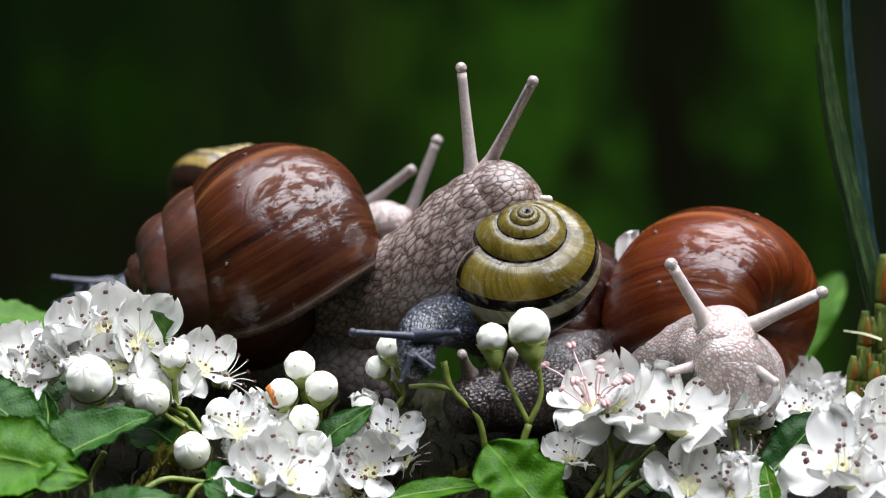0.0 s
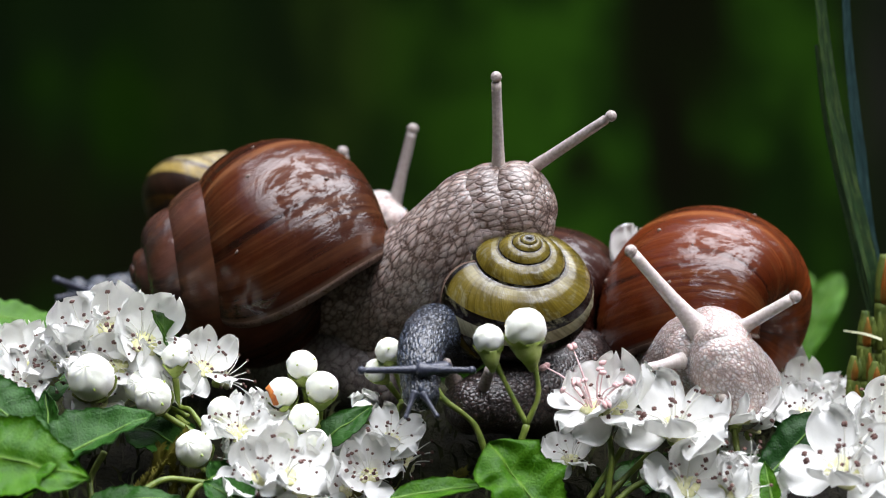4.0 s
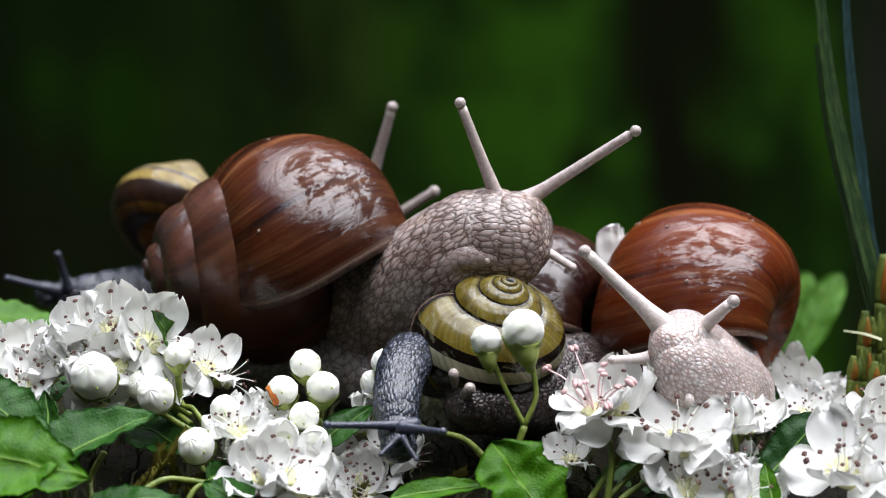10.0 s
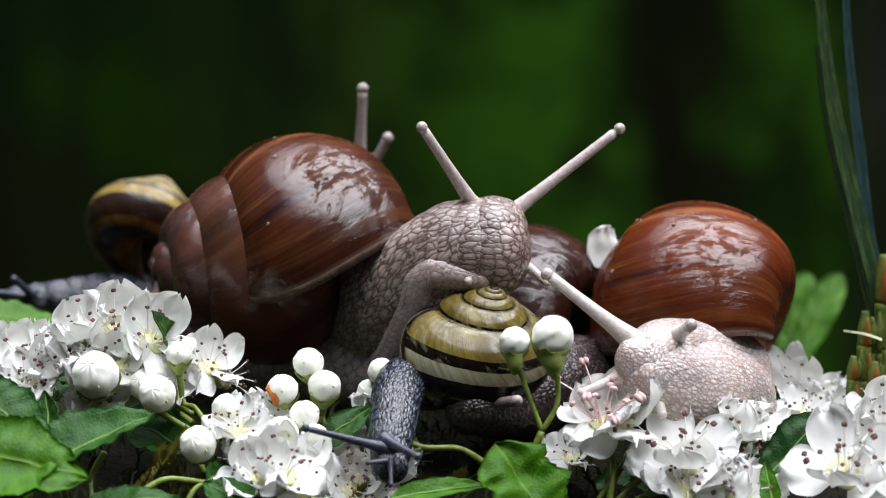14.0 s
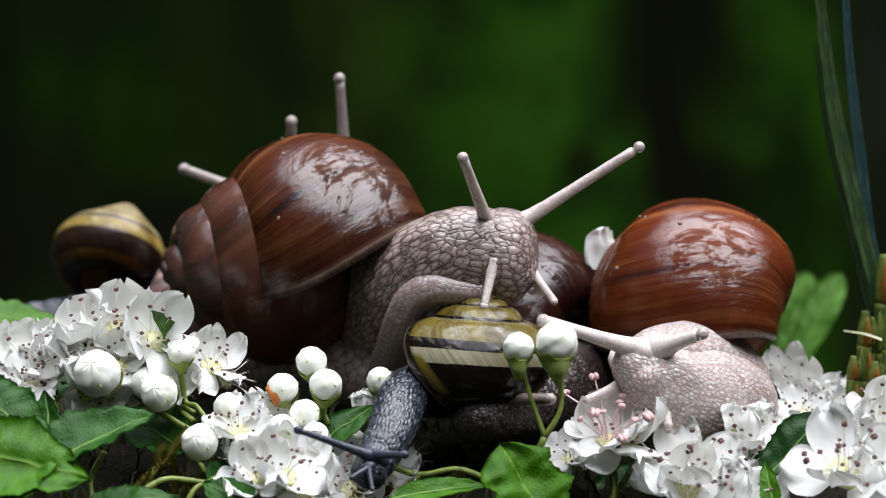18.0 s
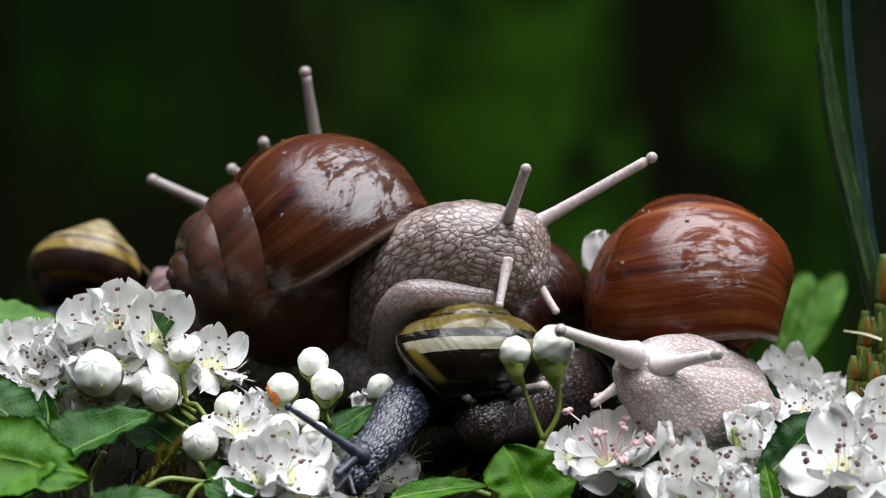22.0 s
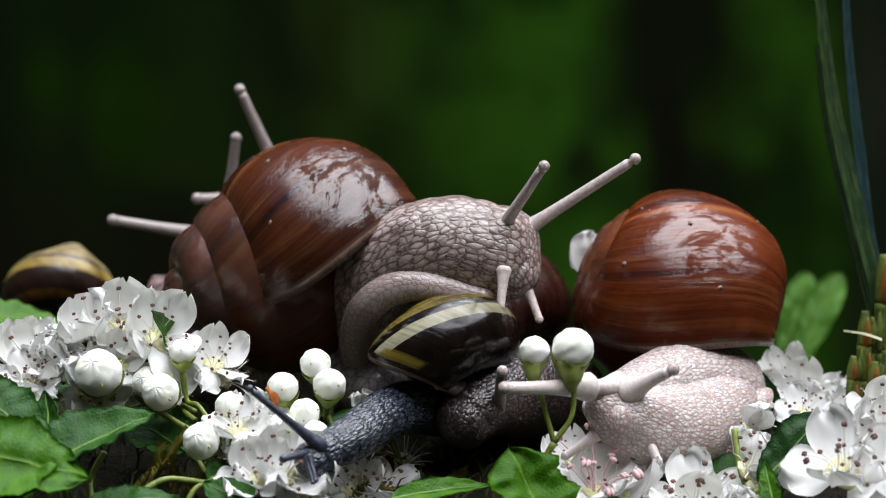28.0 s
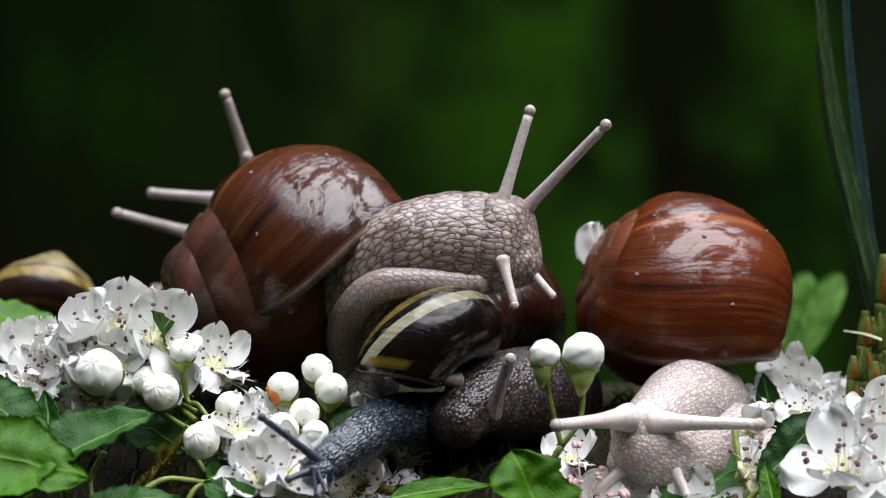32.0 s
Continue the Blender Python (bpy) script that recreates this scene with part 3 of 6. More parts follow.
def flower(label, seed, lift, n_stamens=15, pink=False, group="hawthorn flowers"):
    """One open hawthorn flower, face up: five petals, a green-yellow centre and a ring of stamens."""
    rnd = random.Random(seed)
    ob = thing("hawthorn_flower", (0, 0, 0), label, "flower", group)
    part("centre", CENTRE_MESH, ob, "", pose(0, 0, 0.0003, 0, 90, 0))
    for i in range(5):
        part("petal", rnd.choice(PETALS), ob, "", pose(0, 0, 0, 0, 0, i * 72 + rnd.uniform(-9, 9)) @ pose(0.0011, 0, 0.0003 * (i % 2), rnd.uniform(-24, 24), -lift + rnd.uniform(-20, 20), rnd.uniform(-8, 8)) @ Matrix.Diagonal((rnd.uniform(0.85, 1.08), rnd.uniform(0.78, 1.05), 1, 1)))
    cup = ball("calyx", 0.0016, 0.0012, 0.0012, CALYX, 8, 10, 0.1, 1500)
    part("calyx", cup, ob, "", pose(0, 0, -0.0012, 0, 90, 0))
    pick = STAMENS_PINK if pink else STAMENS
    for i in range(n_stamens):
        long = rnd.uniform(1.0, 1.45) if pink else 1.0
        put_stamen(rnd.choice(pick), ob, Matrix.Scale(long, 4) @ pose(0, 0, 0, 0, 0, i * 360 / n_stamens + rnd.uniform(-34, 34)) @ pose(0.0009, 0, 0.0005, 0, rnd.uniform(-20, 58), 0) @ Matrix.Scale(rnd.uniform(0.6, 1.15), 4))
    return ob


def spent_flower(where, way, seed, size=1.0):
    """A flower that has shed its petals: calyx, centre and a brush of stamens."""
    rnd = random.Random(seed)
    ob = thing("spent_flower", where, "spent hawthorn flower without petals, with brown-tipped stamens", "flower", "spent flowers")
    turn = facing((0, 0, 0), way, seed * 31, size)
    part("centre", CENTRE_MESH, ob, "", turn @ pose(0, 0, 0.0003, 0, 90, 0))
    part("calyx", ball("calyx", 0.0018, 0.0014, 0.0014, CALYX, 8, 10, 0.1, 1500), ob, "", turn @ pose(0, 0, -0.0012, 0, 90, 0))
    for i in range(16):
        put_stamen(rnd.choice(STAMENS), ob, turn @ pose(0, 0, 0, 0, 0, i * 22.5 + rnd.uniform(-9, 9)) @ pose(0.0008, 0, 0.0004, 0, rnd.uniform(-5, 40), 0))
    return ob


def facing(where, way, spin=0.0, size=1.0):
    """Pose at a place whose z points the given way."""
    q = Vector(way).normalized().to_track_quat("Z", "Y").to_matrix().to_4x4()
    return Matrix.Translation(where) @ q @ pose(0, 0, 0, 0, 0, spin) @ Matrix.Scale(size, 4)


def bud_ball(name, r, seed):
    """A round bud of folded petals with spiral seams."""
    nu, nv = 26, 60
    verts = []
    for i in range(nu):
        a = math.pi * i / (nu - 1)
        for j in range(nv):
            b = 2 * math.pi * j / nv
            fold = (b / (2 * math.pi) * 5 + a * 0.9 + seed) % 1.0
            step = (fold ** 0.5) * 0.08 * math.sin(a) + 0.05 * noise.noise(Vector((math.cos(b) * 2, math.sin(b) * 2, a * 2 + seed)))
            tip = 0.07 * max(0, math.cos(a)) ** 6
            k = r * (0.96 + step + tip)
            verts.append((k * math.sin(a) * math.cos(b), k * math.sin(a) * math.sin(b), k * math.cos(a) * 0.97))
    return mesh_of(name, verts, grid_faces(nu, nv, True), BUD)


def calyx_mesh(r):
    nu, nv = 8, 20
    verts = []
    for i in range(nu):
        s = i / (nu - 1)
        for j in range(nv):
            b = 2 * math.pi * j / nv
            lobe = 0.5 + 0.5 * math.cos(5 * b)
            a = s * (0.9 + 0.42 * lobe * s)
            k = r * (1.13 if s > 0.3 else 0.95 + 0.6 * s)
            verts.append((k * math.sin(a) * math.cos(b), k * math.sin(a) * math.sin(b), -k * math.cos(a) - r * 0.9 * (1 - s) ** 2))
    return mesh_of("calyx", verts, grid_faces(nu, nv, True), CALYX)


BUD_MESHES = [bud_ball("bud_petals", 0.003, s) for s in (0.0, 0.37, 0.71)]
CALYX_MESH = calyx_mesh(0.003)
SEPAL_MESH = tube("sepal_tip", [Vector((0, 0, 0.0028)), Vector((0.0001, 0, 0.0031)), Vector((0.0002, 0, 0.0034))], [0.0003, 0.0002, 0.00004], CALYX, 6, 6)


def bud(where, r_mm, way, foot, seed, label="round white hawthorn bud on a green stalk", group="hawthorn buds", mats=None):
    """A closed bud at a place, opening the given way, with its stalk down to the foot."""
    where, foot = Vector(where), Vector(foot)
    r_mm = r_mm * 0.88
    ob = thing("hawthorn_bud", where, label, "flower bud", group)
    d = Vector(way).normalized()
    m = facing((0, 0, 0), d, seed * 77, r_mm / 3.0)
    part("bud_petals", BUD_MESHES[seed % 3], ob, "", m)
    part("calyx", CALYX_MESH, ob, "", m)
    for k in range(4):
        part("sepal_tip", SEPAL_MESH, ob, "", m @ pose(0, 0, 0, 0, 0, k * 90 + seed * 40) @ pose(0, 0, 0, 0, 62 + 17 * ((k + seed) % 3), 0))
    a = -d * r_mm * 1.7e-3
    c = foot - where
    part("stalk", tube("stalk", [a, a * 1.9 + c * 0.12, (a + c) * 0.5 - d * 0.001, c], [0.0006, 0.00045, 0.0004, 0.0005], STEM, 16, 8), ob)
    return ob


def leaf_mesh(name, length, width, lobes, depth, mat, bend=0.2, fold=0.25, seed=0.0, tip=0.8, stalk=True):
    nu, nv = 40, 15
    verts, uvs = [], []
    for i in range(nu):
        s = i / (nu - 1)
        body = (math.sin(math.pi * s ** tip) ** 0.75 if tip < 1 else math.sqrt(max(0.0, 1 - (2 * s - 1) ** 2)) * (0.55 + 0.45 * s)) if 0 < s < 1 else 0.0
        saw = 1 - depth * (0.5 + 0.5 * math.cos(2 * math.pi * lobes * s)) * (0.4 + 0.6 * s) + 0.03 * math.sin(2 * math.pi * lobes * 5 * s)
        half = max(0.00012, width * 0.5 * body * saw)
        for j in range(nv):
            w = j / (nv - 1) * 2 - 1
            x = length * s - abs(w) * half * 0.15
            z = -bend * length * s * s + fold * half * abs(w) ** 1.4 + 0.09 * width * noise.noise(Vector((s * 4, w * 1.8, seed)))
            z += 0.02 * width * math.cos(2 * math.pi * (s - abs(w) * 0.15) * 6) * abs(w)
            verts.append(Vector((x, half * w, z)))
            uvs.append((s, w))
    top = len(verts)
    verts += [v - Vector((0, 0, 0.00022)) for v in verts]
    uvs += uvs[:top]
    faces = grid_faces(nu, nv)
    faces += [tuple(reversed([k + top for k in f])) for f in faces]
    edge = [i * nv for i in range(nu)] + [(nu - 1) * nv + j for j in range(1, nv)] + [i * nv + nv - 1 for i in range(nu - 2, -1, -1)]
    for a, b in zip(edge, edge[1:]):
        faces.append((a, a + top, b + top, b))
    return mesh_of(name, verts, faces, mat, uvs)


def leaf(base, tip, up, width, lobes, depth, mat, label, bend=0.15, fold=0.25, seed=1.0, shape=0.8, group="hawthorn leaves"):
    """A leaf from its base to its tip, its upper face turned to the given way."""
    base, tip = Vector(base), Vector(tip)
    ob = thing("hawthorn_leaf", base, label, "leaf", group)
    m = frame_along(tip - base, up)
    length = (tip - base).length
    blade = part("blade", leaf_mesh("blade", length, width, lobes, depth, mat, bend, fold, seed, shape), ob, "", m)
    mid = [Vector((length * s, 0, -bend * length * s * s + 0.09 * width * noise.noise(Vector((s * 4, 0, seed))) + 0.00004)) for s in (0.0, 0.15, 0.3, 0.45, 0.6, 0.75, 0.92)]
    part("midrib", tube("midrib", mid, [0.00032, 0.00024, 0.00008], VEIN, 26, 6, 0.6), blade)
    back = m.to_3x3() @ Vector((-1, 0, -0.25))
    part("stalk", tube("stalk", [Vector((0, 0, -0.0002)), back * 0.003, back * 0.006 + Vector((0, 0, -0.003))], [0.0004, 0.0005, 0.0005], STEM, 10, 8), ob)
    return ob


# ---- the setting ----
def ground_height(x, y):
    """A low mossy mound, some 30 cm across, that falls away to the wood floor."""
    r = math.hypot(x * 0.8, y)
    top = -0.0315 + (0.02 * min(y, 0.07) if y > 0 else 0.5 * y)
    fall = max(0.0, min(1.0, (r - 0.12) / 0.3))
    fall = fall * fall * (3 - 2 * fall)
    bump = 0.0016 * noise.noise(Vector((x * 90, y * 90, 0))) + 0.0008 * noise.noise(Vector((x * 260, y * 260, 3)))
    if r > 0.3:
        bump += 0.02 * noise.noise(Vector((x * 3, y * 3, 5)))
    return top * (1 - fall) - 0.62 * fall + bump


def build_ground():
    rings = [0.0] + [0.004 * 1.06 ** i for i in range(66)]
    while rings[-1] < 60:
        rings.append(rings[-1] * 1.16)
    sides = 150
    verts = [(r * math.cos(2 * math.pi * j / sides), r * math.sin(2 * math.pi * j / sides),
              ground_height(r * math.cos(2 * math.pi * j / sides), r * math.sin(2 * math.pi * j / sides))) for r in rings for j in range(sides)]
    ob = new("ground", mesh_of("ground", verts, grid_faces(len(rings), sides, True), GROUND))
    tagged(ob, "dark mossy soil of a low mound in a wood", "ground", kind="structure")


def build_backdrop():
    """The far wood as a screen beyond the mound, and an unseen dark ring added on the other sides to block low
    skylight.
    """
    n = 40
    verts = []
    for i in range(n):
        a = radians(90 + 24 - 48 * i / (n - 1))
        for z in (-0.7, 2.6):
            verts.append((2.8 * math.cos(a), 2.8 * math.sin(a) - 0.2, z))
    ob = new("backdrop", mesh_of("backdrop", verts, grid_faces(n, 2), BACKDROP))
    tagged(ob, "far dark green wood, out of focus", "woodland", kind="structure")
    # added ring out of view; its height sets how much sky lights the mound
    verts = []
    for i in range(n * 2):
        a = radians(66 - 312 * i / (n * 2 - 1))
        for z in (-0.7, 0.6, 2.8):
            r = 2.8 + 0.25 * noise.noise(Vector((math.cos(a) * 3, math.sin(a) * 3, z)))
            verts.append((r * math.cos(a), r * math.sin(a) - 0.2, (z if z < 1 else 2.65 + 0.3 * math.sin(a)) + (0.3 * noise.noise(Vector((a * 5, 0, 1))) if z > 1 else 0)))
    ob = new("backdrop_wood_edge", mesh_of("backdrop_wood_edge", verts, grid_faces(n * 2, 3), SKY_BLOCK))
    tagged(ob, "unseen dark ring added round the clearing to block low skylight", "woodland", kind="structure")


build_ground()
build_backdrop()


def build_moss():
    rnd = random.Random(4)
    verts, faces = [], []
    for _ in range(5200):
        x, y = rnd.uniform(-0.095, 0.095), rnd.uniform(-0.075, 0.06)
        z = ground_height(x, y) - 0.0004
        n1, n2 = rnd.uniform(0, 6.28), rnd.uniform(0.1, 0.7)
        h = rnd.uniform(0.002, 0.0055)
        d = Vector((math.cos(n1) * n2, math.sin(n1) * n2, 1)).normalized()
        side = d.cross(Vector((math.cos(n1 + 1.3), math.sin(n1 + 1.3), 0.1))).normalized() * rnd.uniform(0.00018, 0.0004)
        p = Vector((x, y, z))
        b = len(verts)
        mid = p + d * h * 0.55 + Vector((0, 0, 0.0003))
        tip = p + d * h + Vector((math.cos(n1), math.sin(n1), -0.3)) * h * 0.25
        verts += [p - side, p + side, mid + side * 0.9, mid - side * 0.9, tip]
        faces += [(b, b + 1, b + 2, b + 3), (b + 3, b + 2, b + 4)]
    tagged(new("moss", mesh_of("moss", verts, faces, MOSS)), "dark olive moss over the soil", "moss", kind="stuff")


build_moss()

# ---- hawthorn blossom ----
F_OPEN = "open white hawthorn flower with brown-tipped stamens"
BASE_FLOWERS = [flower(F_OPEN, 11, 10), flower(F_OPEN, 12, 20), flower(F_OPEN, 13, 34), flower(F_OPEN, 14, 14, 18), flower("half-open white hawthorn flower with cupped petals", 15, 76, 6)]
USED = set()


def put_flower(kind, h, v, y, way, spin, size):
    m = facing(at(h, v, y), (way[0], way[1], way[2] + 0.22), spin, 1.0)
    if kind in USED:
        ob = copy_thing(BASE_FLOWERS[kind], m)
    else:
        USED.add(kind)
        ob = BASE_FLOWERS[kind]
        ob.matrix_basis = m
    ob.scale = (size, size, size)
    return ob


# left bank
LEFT, LEFT_BUDS = [], []
for k, h, v, y, way, spin, size in (
        (0, 190, 588, -14, (-0.1, -0.75, 0.6), 20, 1.05), (1, 250, 610, -18, (0.4, -0.8, 0.5), 50, 1.05), (2, 140, 600, -16, (-0.5, -0.5, 0.8), 10, 1.0),
        (0, 35, 660, -14, (-0.2, -0.7, 0.6), 75, 1.0), (3, 30, 690, -22, (0.1, -0.8, 0.5), 33, 0.8), (1, 355, 655, -12, (0.3, -0.6, 0.6), 15, 0.85),
        (2, 200, 568, -8, (0.2, -0.5, 0.9), 44, 0.85), (1, 12, 640, -8, (0.2, -0.6, 0.6), 60, 0.8)):
    LEFT.append((put_flower(k, h, v, y, way, spin, size), h, v, y))
MID_LOW, MID_BUDS = [], []
for k, h, v, y, way, spin, size in (
        (3, 420, 765, -30, (-0.1, -0.8, 0.5), 12, 0.8), (0, 500, 845, -36, (0.1, -0.6, 0.8), 40, 1.05), (1, 585, 850, -20, (0.3, -0.7, 0.6), 70, 0.9),
        (2, 455, 735, -24, (0.5, -0.7, 0.4), 30, 0.6), (0, 455, 850, -38, (-0.4, -0.7, 0.6), 55, 0.85), (3, 690, 778, -20, (0.1, -0.75, 0.6), 25, 0.8),
        (1, 655, 838, -24, (-0.2, -0.75, 0.6), 80, 0.8)):
    ob = put_flower(k, h, v, y, way, spin, size)
    if h > 640:
        MID_LOW.append((ob, h, v, y))
# more blossom that fills the banks
for h, v, y, way, spin, size in ((150, 690, -22, (-0.15, -0.45, 0.85), 20, 0.9), (110, 640, -20, (-0.4, -0.5, 0.7), 66, 0.75), (445, 760, -27, (0.3, -0.6, 0.7), 40, 0.6), (1330, 760, -18, (0.3, -0.4, 0.8), 10, 0.75), (655, 735, -13, (-0.3, -0.4, 0.8), 5, 0.65)):
    put_flower(4, h, v, y, way, spin, size)
for k, h, v, y, way, spin, size in (
        (2, 95, 650, -18, (-0.2, -0.7, 0.6), 12, 0.9), (1, 210, 650, -19, (0.1, -0.8, 0.5), 8, 0.8),
        (2, 290, 690, -16, (0.2, -0.8, 0.5), 64, 0.8), (0, 175, 715, -20, (-0.1, -0.8, 0.4), 31, 0.75), (3, 10, 735, -26, (0.1, -0.7, 0.6), 55, 0.75)):
    put_flower(k, h, v, y, way, spin, size)
RIGHT_LOW = []
for k, h, v, y, way, spin, size in (
        (1, 540, 875, -34, (0.0, -0.6, 0.8), 20, 0.9), (2, 430, 820, -30, (-0.3, -0.7, 0.6), 50, 0.7), (3, 560, 800, -18, (0.3, -0.6, 0.7), 36, 0.7), (1, 620, 870, -24, (0.2, -0.7, 0.6), 14, 0.8),
        (3, 1262, 810, -13, (0.2, -0.8, 0.5), 62, 0.9), (2, 1310, 880, -36, (0.3, -0.6, 0.6), 20, 0.9),
        (2, 1545, 870, -38, (0.2, -0.7, 0.6), 44, 1.0), (3, 1478, 712, 12, (0.2, -0.5, 0.8), 60, 0.75), (0, 1360, 708, 6, (-0.2, -0.6, 0.7), 27, 0.65)):
    ob = put_flower(k, h, v, y, way, spin, size)
    if 1200 < h < 1340 and y < 0:
        RIGHT_LOW.append((ob, h, v, y))
# right bank
for k, h, v, y, way, spin, size in (
        (1, 1010, 815, -18, (-0.1, -0.5, 0.9), 20, 0.7), (0, 1215, 860, -33, (0.1, -0.7, 0.6), 10, 1.0), (2, 1290, 865, -33, (0.5, -0.7, 0.4), 48, 0.85),
        (3, 1495, 838, -38, (-0.1, -0.85, 0.5), 31, 1.3), (1, 1555, 790, -30, (0.2, -0.7, 0.6), 60, 1.0), (0, 1560, 740, -26, (0.1, -0.6, 0.7), 14, 0.85),
        (0, 1412, 700, 8, (-0.1, -0.6, 0.8), 5, 0.85), (2, 1452, 728, 4, (0.3, -0.7, 0.6), 50, 0.75), (1, 1392, 672, 14, (-0.3, -0.5, 0.8), 72, 0.75),
        (3, 1420, 735, -2, (0.2, -0.8, 0.5), 22, 0.7)):
    ob = put_flower(k, h, v, y, way, spin, size)
    if 1200 < h < 1340:
        RIGHT_LOW.append((ob, h, v, y))
MOVING = {}
MOVING["side_flower"] = tagged(put_flower(1, 1085, 725, -26, (-0.2, -0.6, 0.78), 15, 1.15), "open white hawthorn flower on a tall stalk under a snail's head")
MOVING["big_flower"] = put_flower(3, 1200, 745, -30, (0.0, -0.75, 0.65), 36, 1.25)
MOVING["chin_flower"] = put_flower(2, 1300, 735, -24, (0.1, -0.4, 0.9), 55, 0.95)
MOVING["pink_flower"] = flower("white hawthorn flower with long pink stamens", 31, 12, 14, True)
MOVING["pink_flower"].matrix_basis = facing(at(1050, 722, -27), (-0.25, -0.28, 0.93), 40)

# buds
for h, v, y, r, way, foot, seed in (
        (245, 688, -22, 3.0, (-0.3, -0.85, 0.35), (330, 740, -20), 1), (268, 705, -25, 3.5, (-0.2, -0.85, 0.3), (330, 755, -22), 2),
        (306, 634, -22, 2.5, (0.0, -0.3, 1), (360, 765, -24), 0), (390, 730, -27, 2.8, (-0.2, -0.6, 0.7), (420, 800, -25), 1), (340, 798, -34, 3.4, (-0.25, -0.8, 0.4), (420, 845, -28), 2),
        (499, 697, -24, 3.0, (-0.2, -0.5, 0.8), (545, 770, -24), 1), (538, 742, -28, 2.8, (0.0, -0.8, 0.6), (545, 800, -26), 0),
        (497, 780, -31, 3.3, (-0.2, -0.6, 0.7), (530, 850, -28), 2), (432, 805, -33, 2.5, (-0.3, -0.7, 0.5), (470, 850, -30), 0), (557, 785, -30, 2.5, (0.2, -0.6, 0.7), (560, 850, -28), 1),
        (690, 615, -16, 2.6, (-0.3, -0.3, 0.9), (700, 760, -14), 2), (645, 722, -16, 2.2, (-0.4, -0.4, 0.6), (690, 780, -14), 1), (668, 650, -14, 2.3, (-0.5, -0.4, 0.6), (700, 770, -14), 0)):
    ob = bud(at(h, v, y), r, way, at(*foot), seed)
    (LEFT_BUDS if h < 600 else MID_BUDS).append((ob, h, v, y))
ob = bud(at(158, 671, -27), 4.4, (-0.15, -0.8, 0.5), at(210, 760, -24), 1, "large white hawthorn bud about to open")
LEFT_BUDS.append((ob, 158, 671, -27))
MOVING["bud_a"] = bud(at(530, 648, -22), 2.9, (-0.1, -0.4, 0.9), at(560, 760, -22), 0)
MOVING["bud_b"] = bud(at(569, 685, -24), 3.1, (0.1, -0.5, 0.9), at(570, 790, -23), 1)


def twin_sprig():
    """Two buds on a forked stalk, standing free before the dark snail."""
    foot = at(905, 830, -35)
    ob = thing("twin_bud_sprig", foot, "forked green sprig with two creamy white buds", "flower sprig")
    for (h, v, r, seed) in ((867, 588, 2.5, 1), (933, 570, 3.4, 2)):
        m = facing(at(h, v, -36) - foot, (0.05 if r > 3 else -0.1, -0.35, 1), seed * 50, r / 3)
        part("bud_petals", BUD_MESHES[seed], ob, "", m)
        part("calyx", CALYX_MESH, ob, "", m)
    for (h, v, r, side) in ((869, 610, 2.5, 4), (936, 598, 3.4, 8)):
        part("receptacle", tube("receptacle", [at(h, v, -36) - foot, at(h + side * 0.5, v + r * 6, -36) - foot, at(h + side, v + r * 14, -35) - foot], [r * 0.00075, r * 0.0005, 0.00045], CALYX, 12, 12), ob)
    join = at(932, 740, -35) - foot
    part("stalk", tube("stalk", [Vector((0, 0, -0.004)), at(918, 785, -35) - foot, join], [0.0006, 0.0005, 0.0006], STEM, 14, 8), ob)
    part("stalk", tube("stalk", [join, at(953, 690, -35) - foot, at(948, 640, -35) - foot, at(936, 603, -36) - foot], [0.0005, 0.0004, 0.00045, 0.0011], STEM, 16, 8), ob)
    part("stalk", tube("stalk", [join, at(912, 700, -35) - foot, at(888, 650, -35) - foot, at(870, 612, -36) - foot], [0.0005, 0.0004, 0.0004, 0.0008], STEM, 16, 8), ob)
    return ob


MOVING["twin_sprig"] = twin_sprig()


def bare_sprig(points, label, radii=(0.0006, 0.0005, 0.0006)):
    foot = points[0]
    ob = thing("hawthorn_stalk", foot, label, "stalk", "hawthorn stalks")
    part("stem", tube("stem", [p - foot for p in points], radii, STEM, 22, 8, wob=0.06), ob)
    return ob


STALKS = []
CURVED = bare_sprig([at(860, 800, -24), at(845, 740, -24), at(800, 690, -24), at(785, 640, -24)], "thin curved green hawthorn stalk")
part("twig", tube("twig", [at(800, 690, -24) - CURVED.location, at(770, 684, -24) - CURVED.location, at(725, 684, -22) - CURVED.location], [0.0005, 0.0005, 0.0004], STEM, 12, 8), CURVED)
for pts in (((1075, 880, -30), (1082, 800, -29), (1068, 730, -27)), ((1030, 900, -28), (1090, 810, -27), (1120, 760, -26)), ((1060, 890, -30), (1120, 830, -28), (1160, 790, -27)),
            ((1080, 895, -32), (1130, 855, -31), (1200, 835, -31)), ((250, 870, -40), (300, 848, -38), (390, 860, -36)), ((240, 700, -20), (300, 740, -22), (350, 770, -24)),
            ((1330, 880, -30), (1310, 830, -28), (1300, 760, -25)), ((165, 900, -40), (160, 850, -38), (185, 800, -36))):
    ob = bare_sprig([at(*p) for p in pts], "green hawthorn flower stalk")
    if 1000 < pts[0][0] < 1100:
        STALKS.append((ob, *pts[0]))

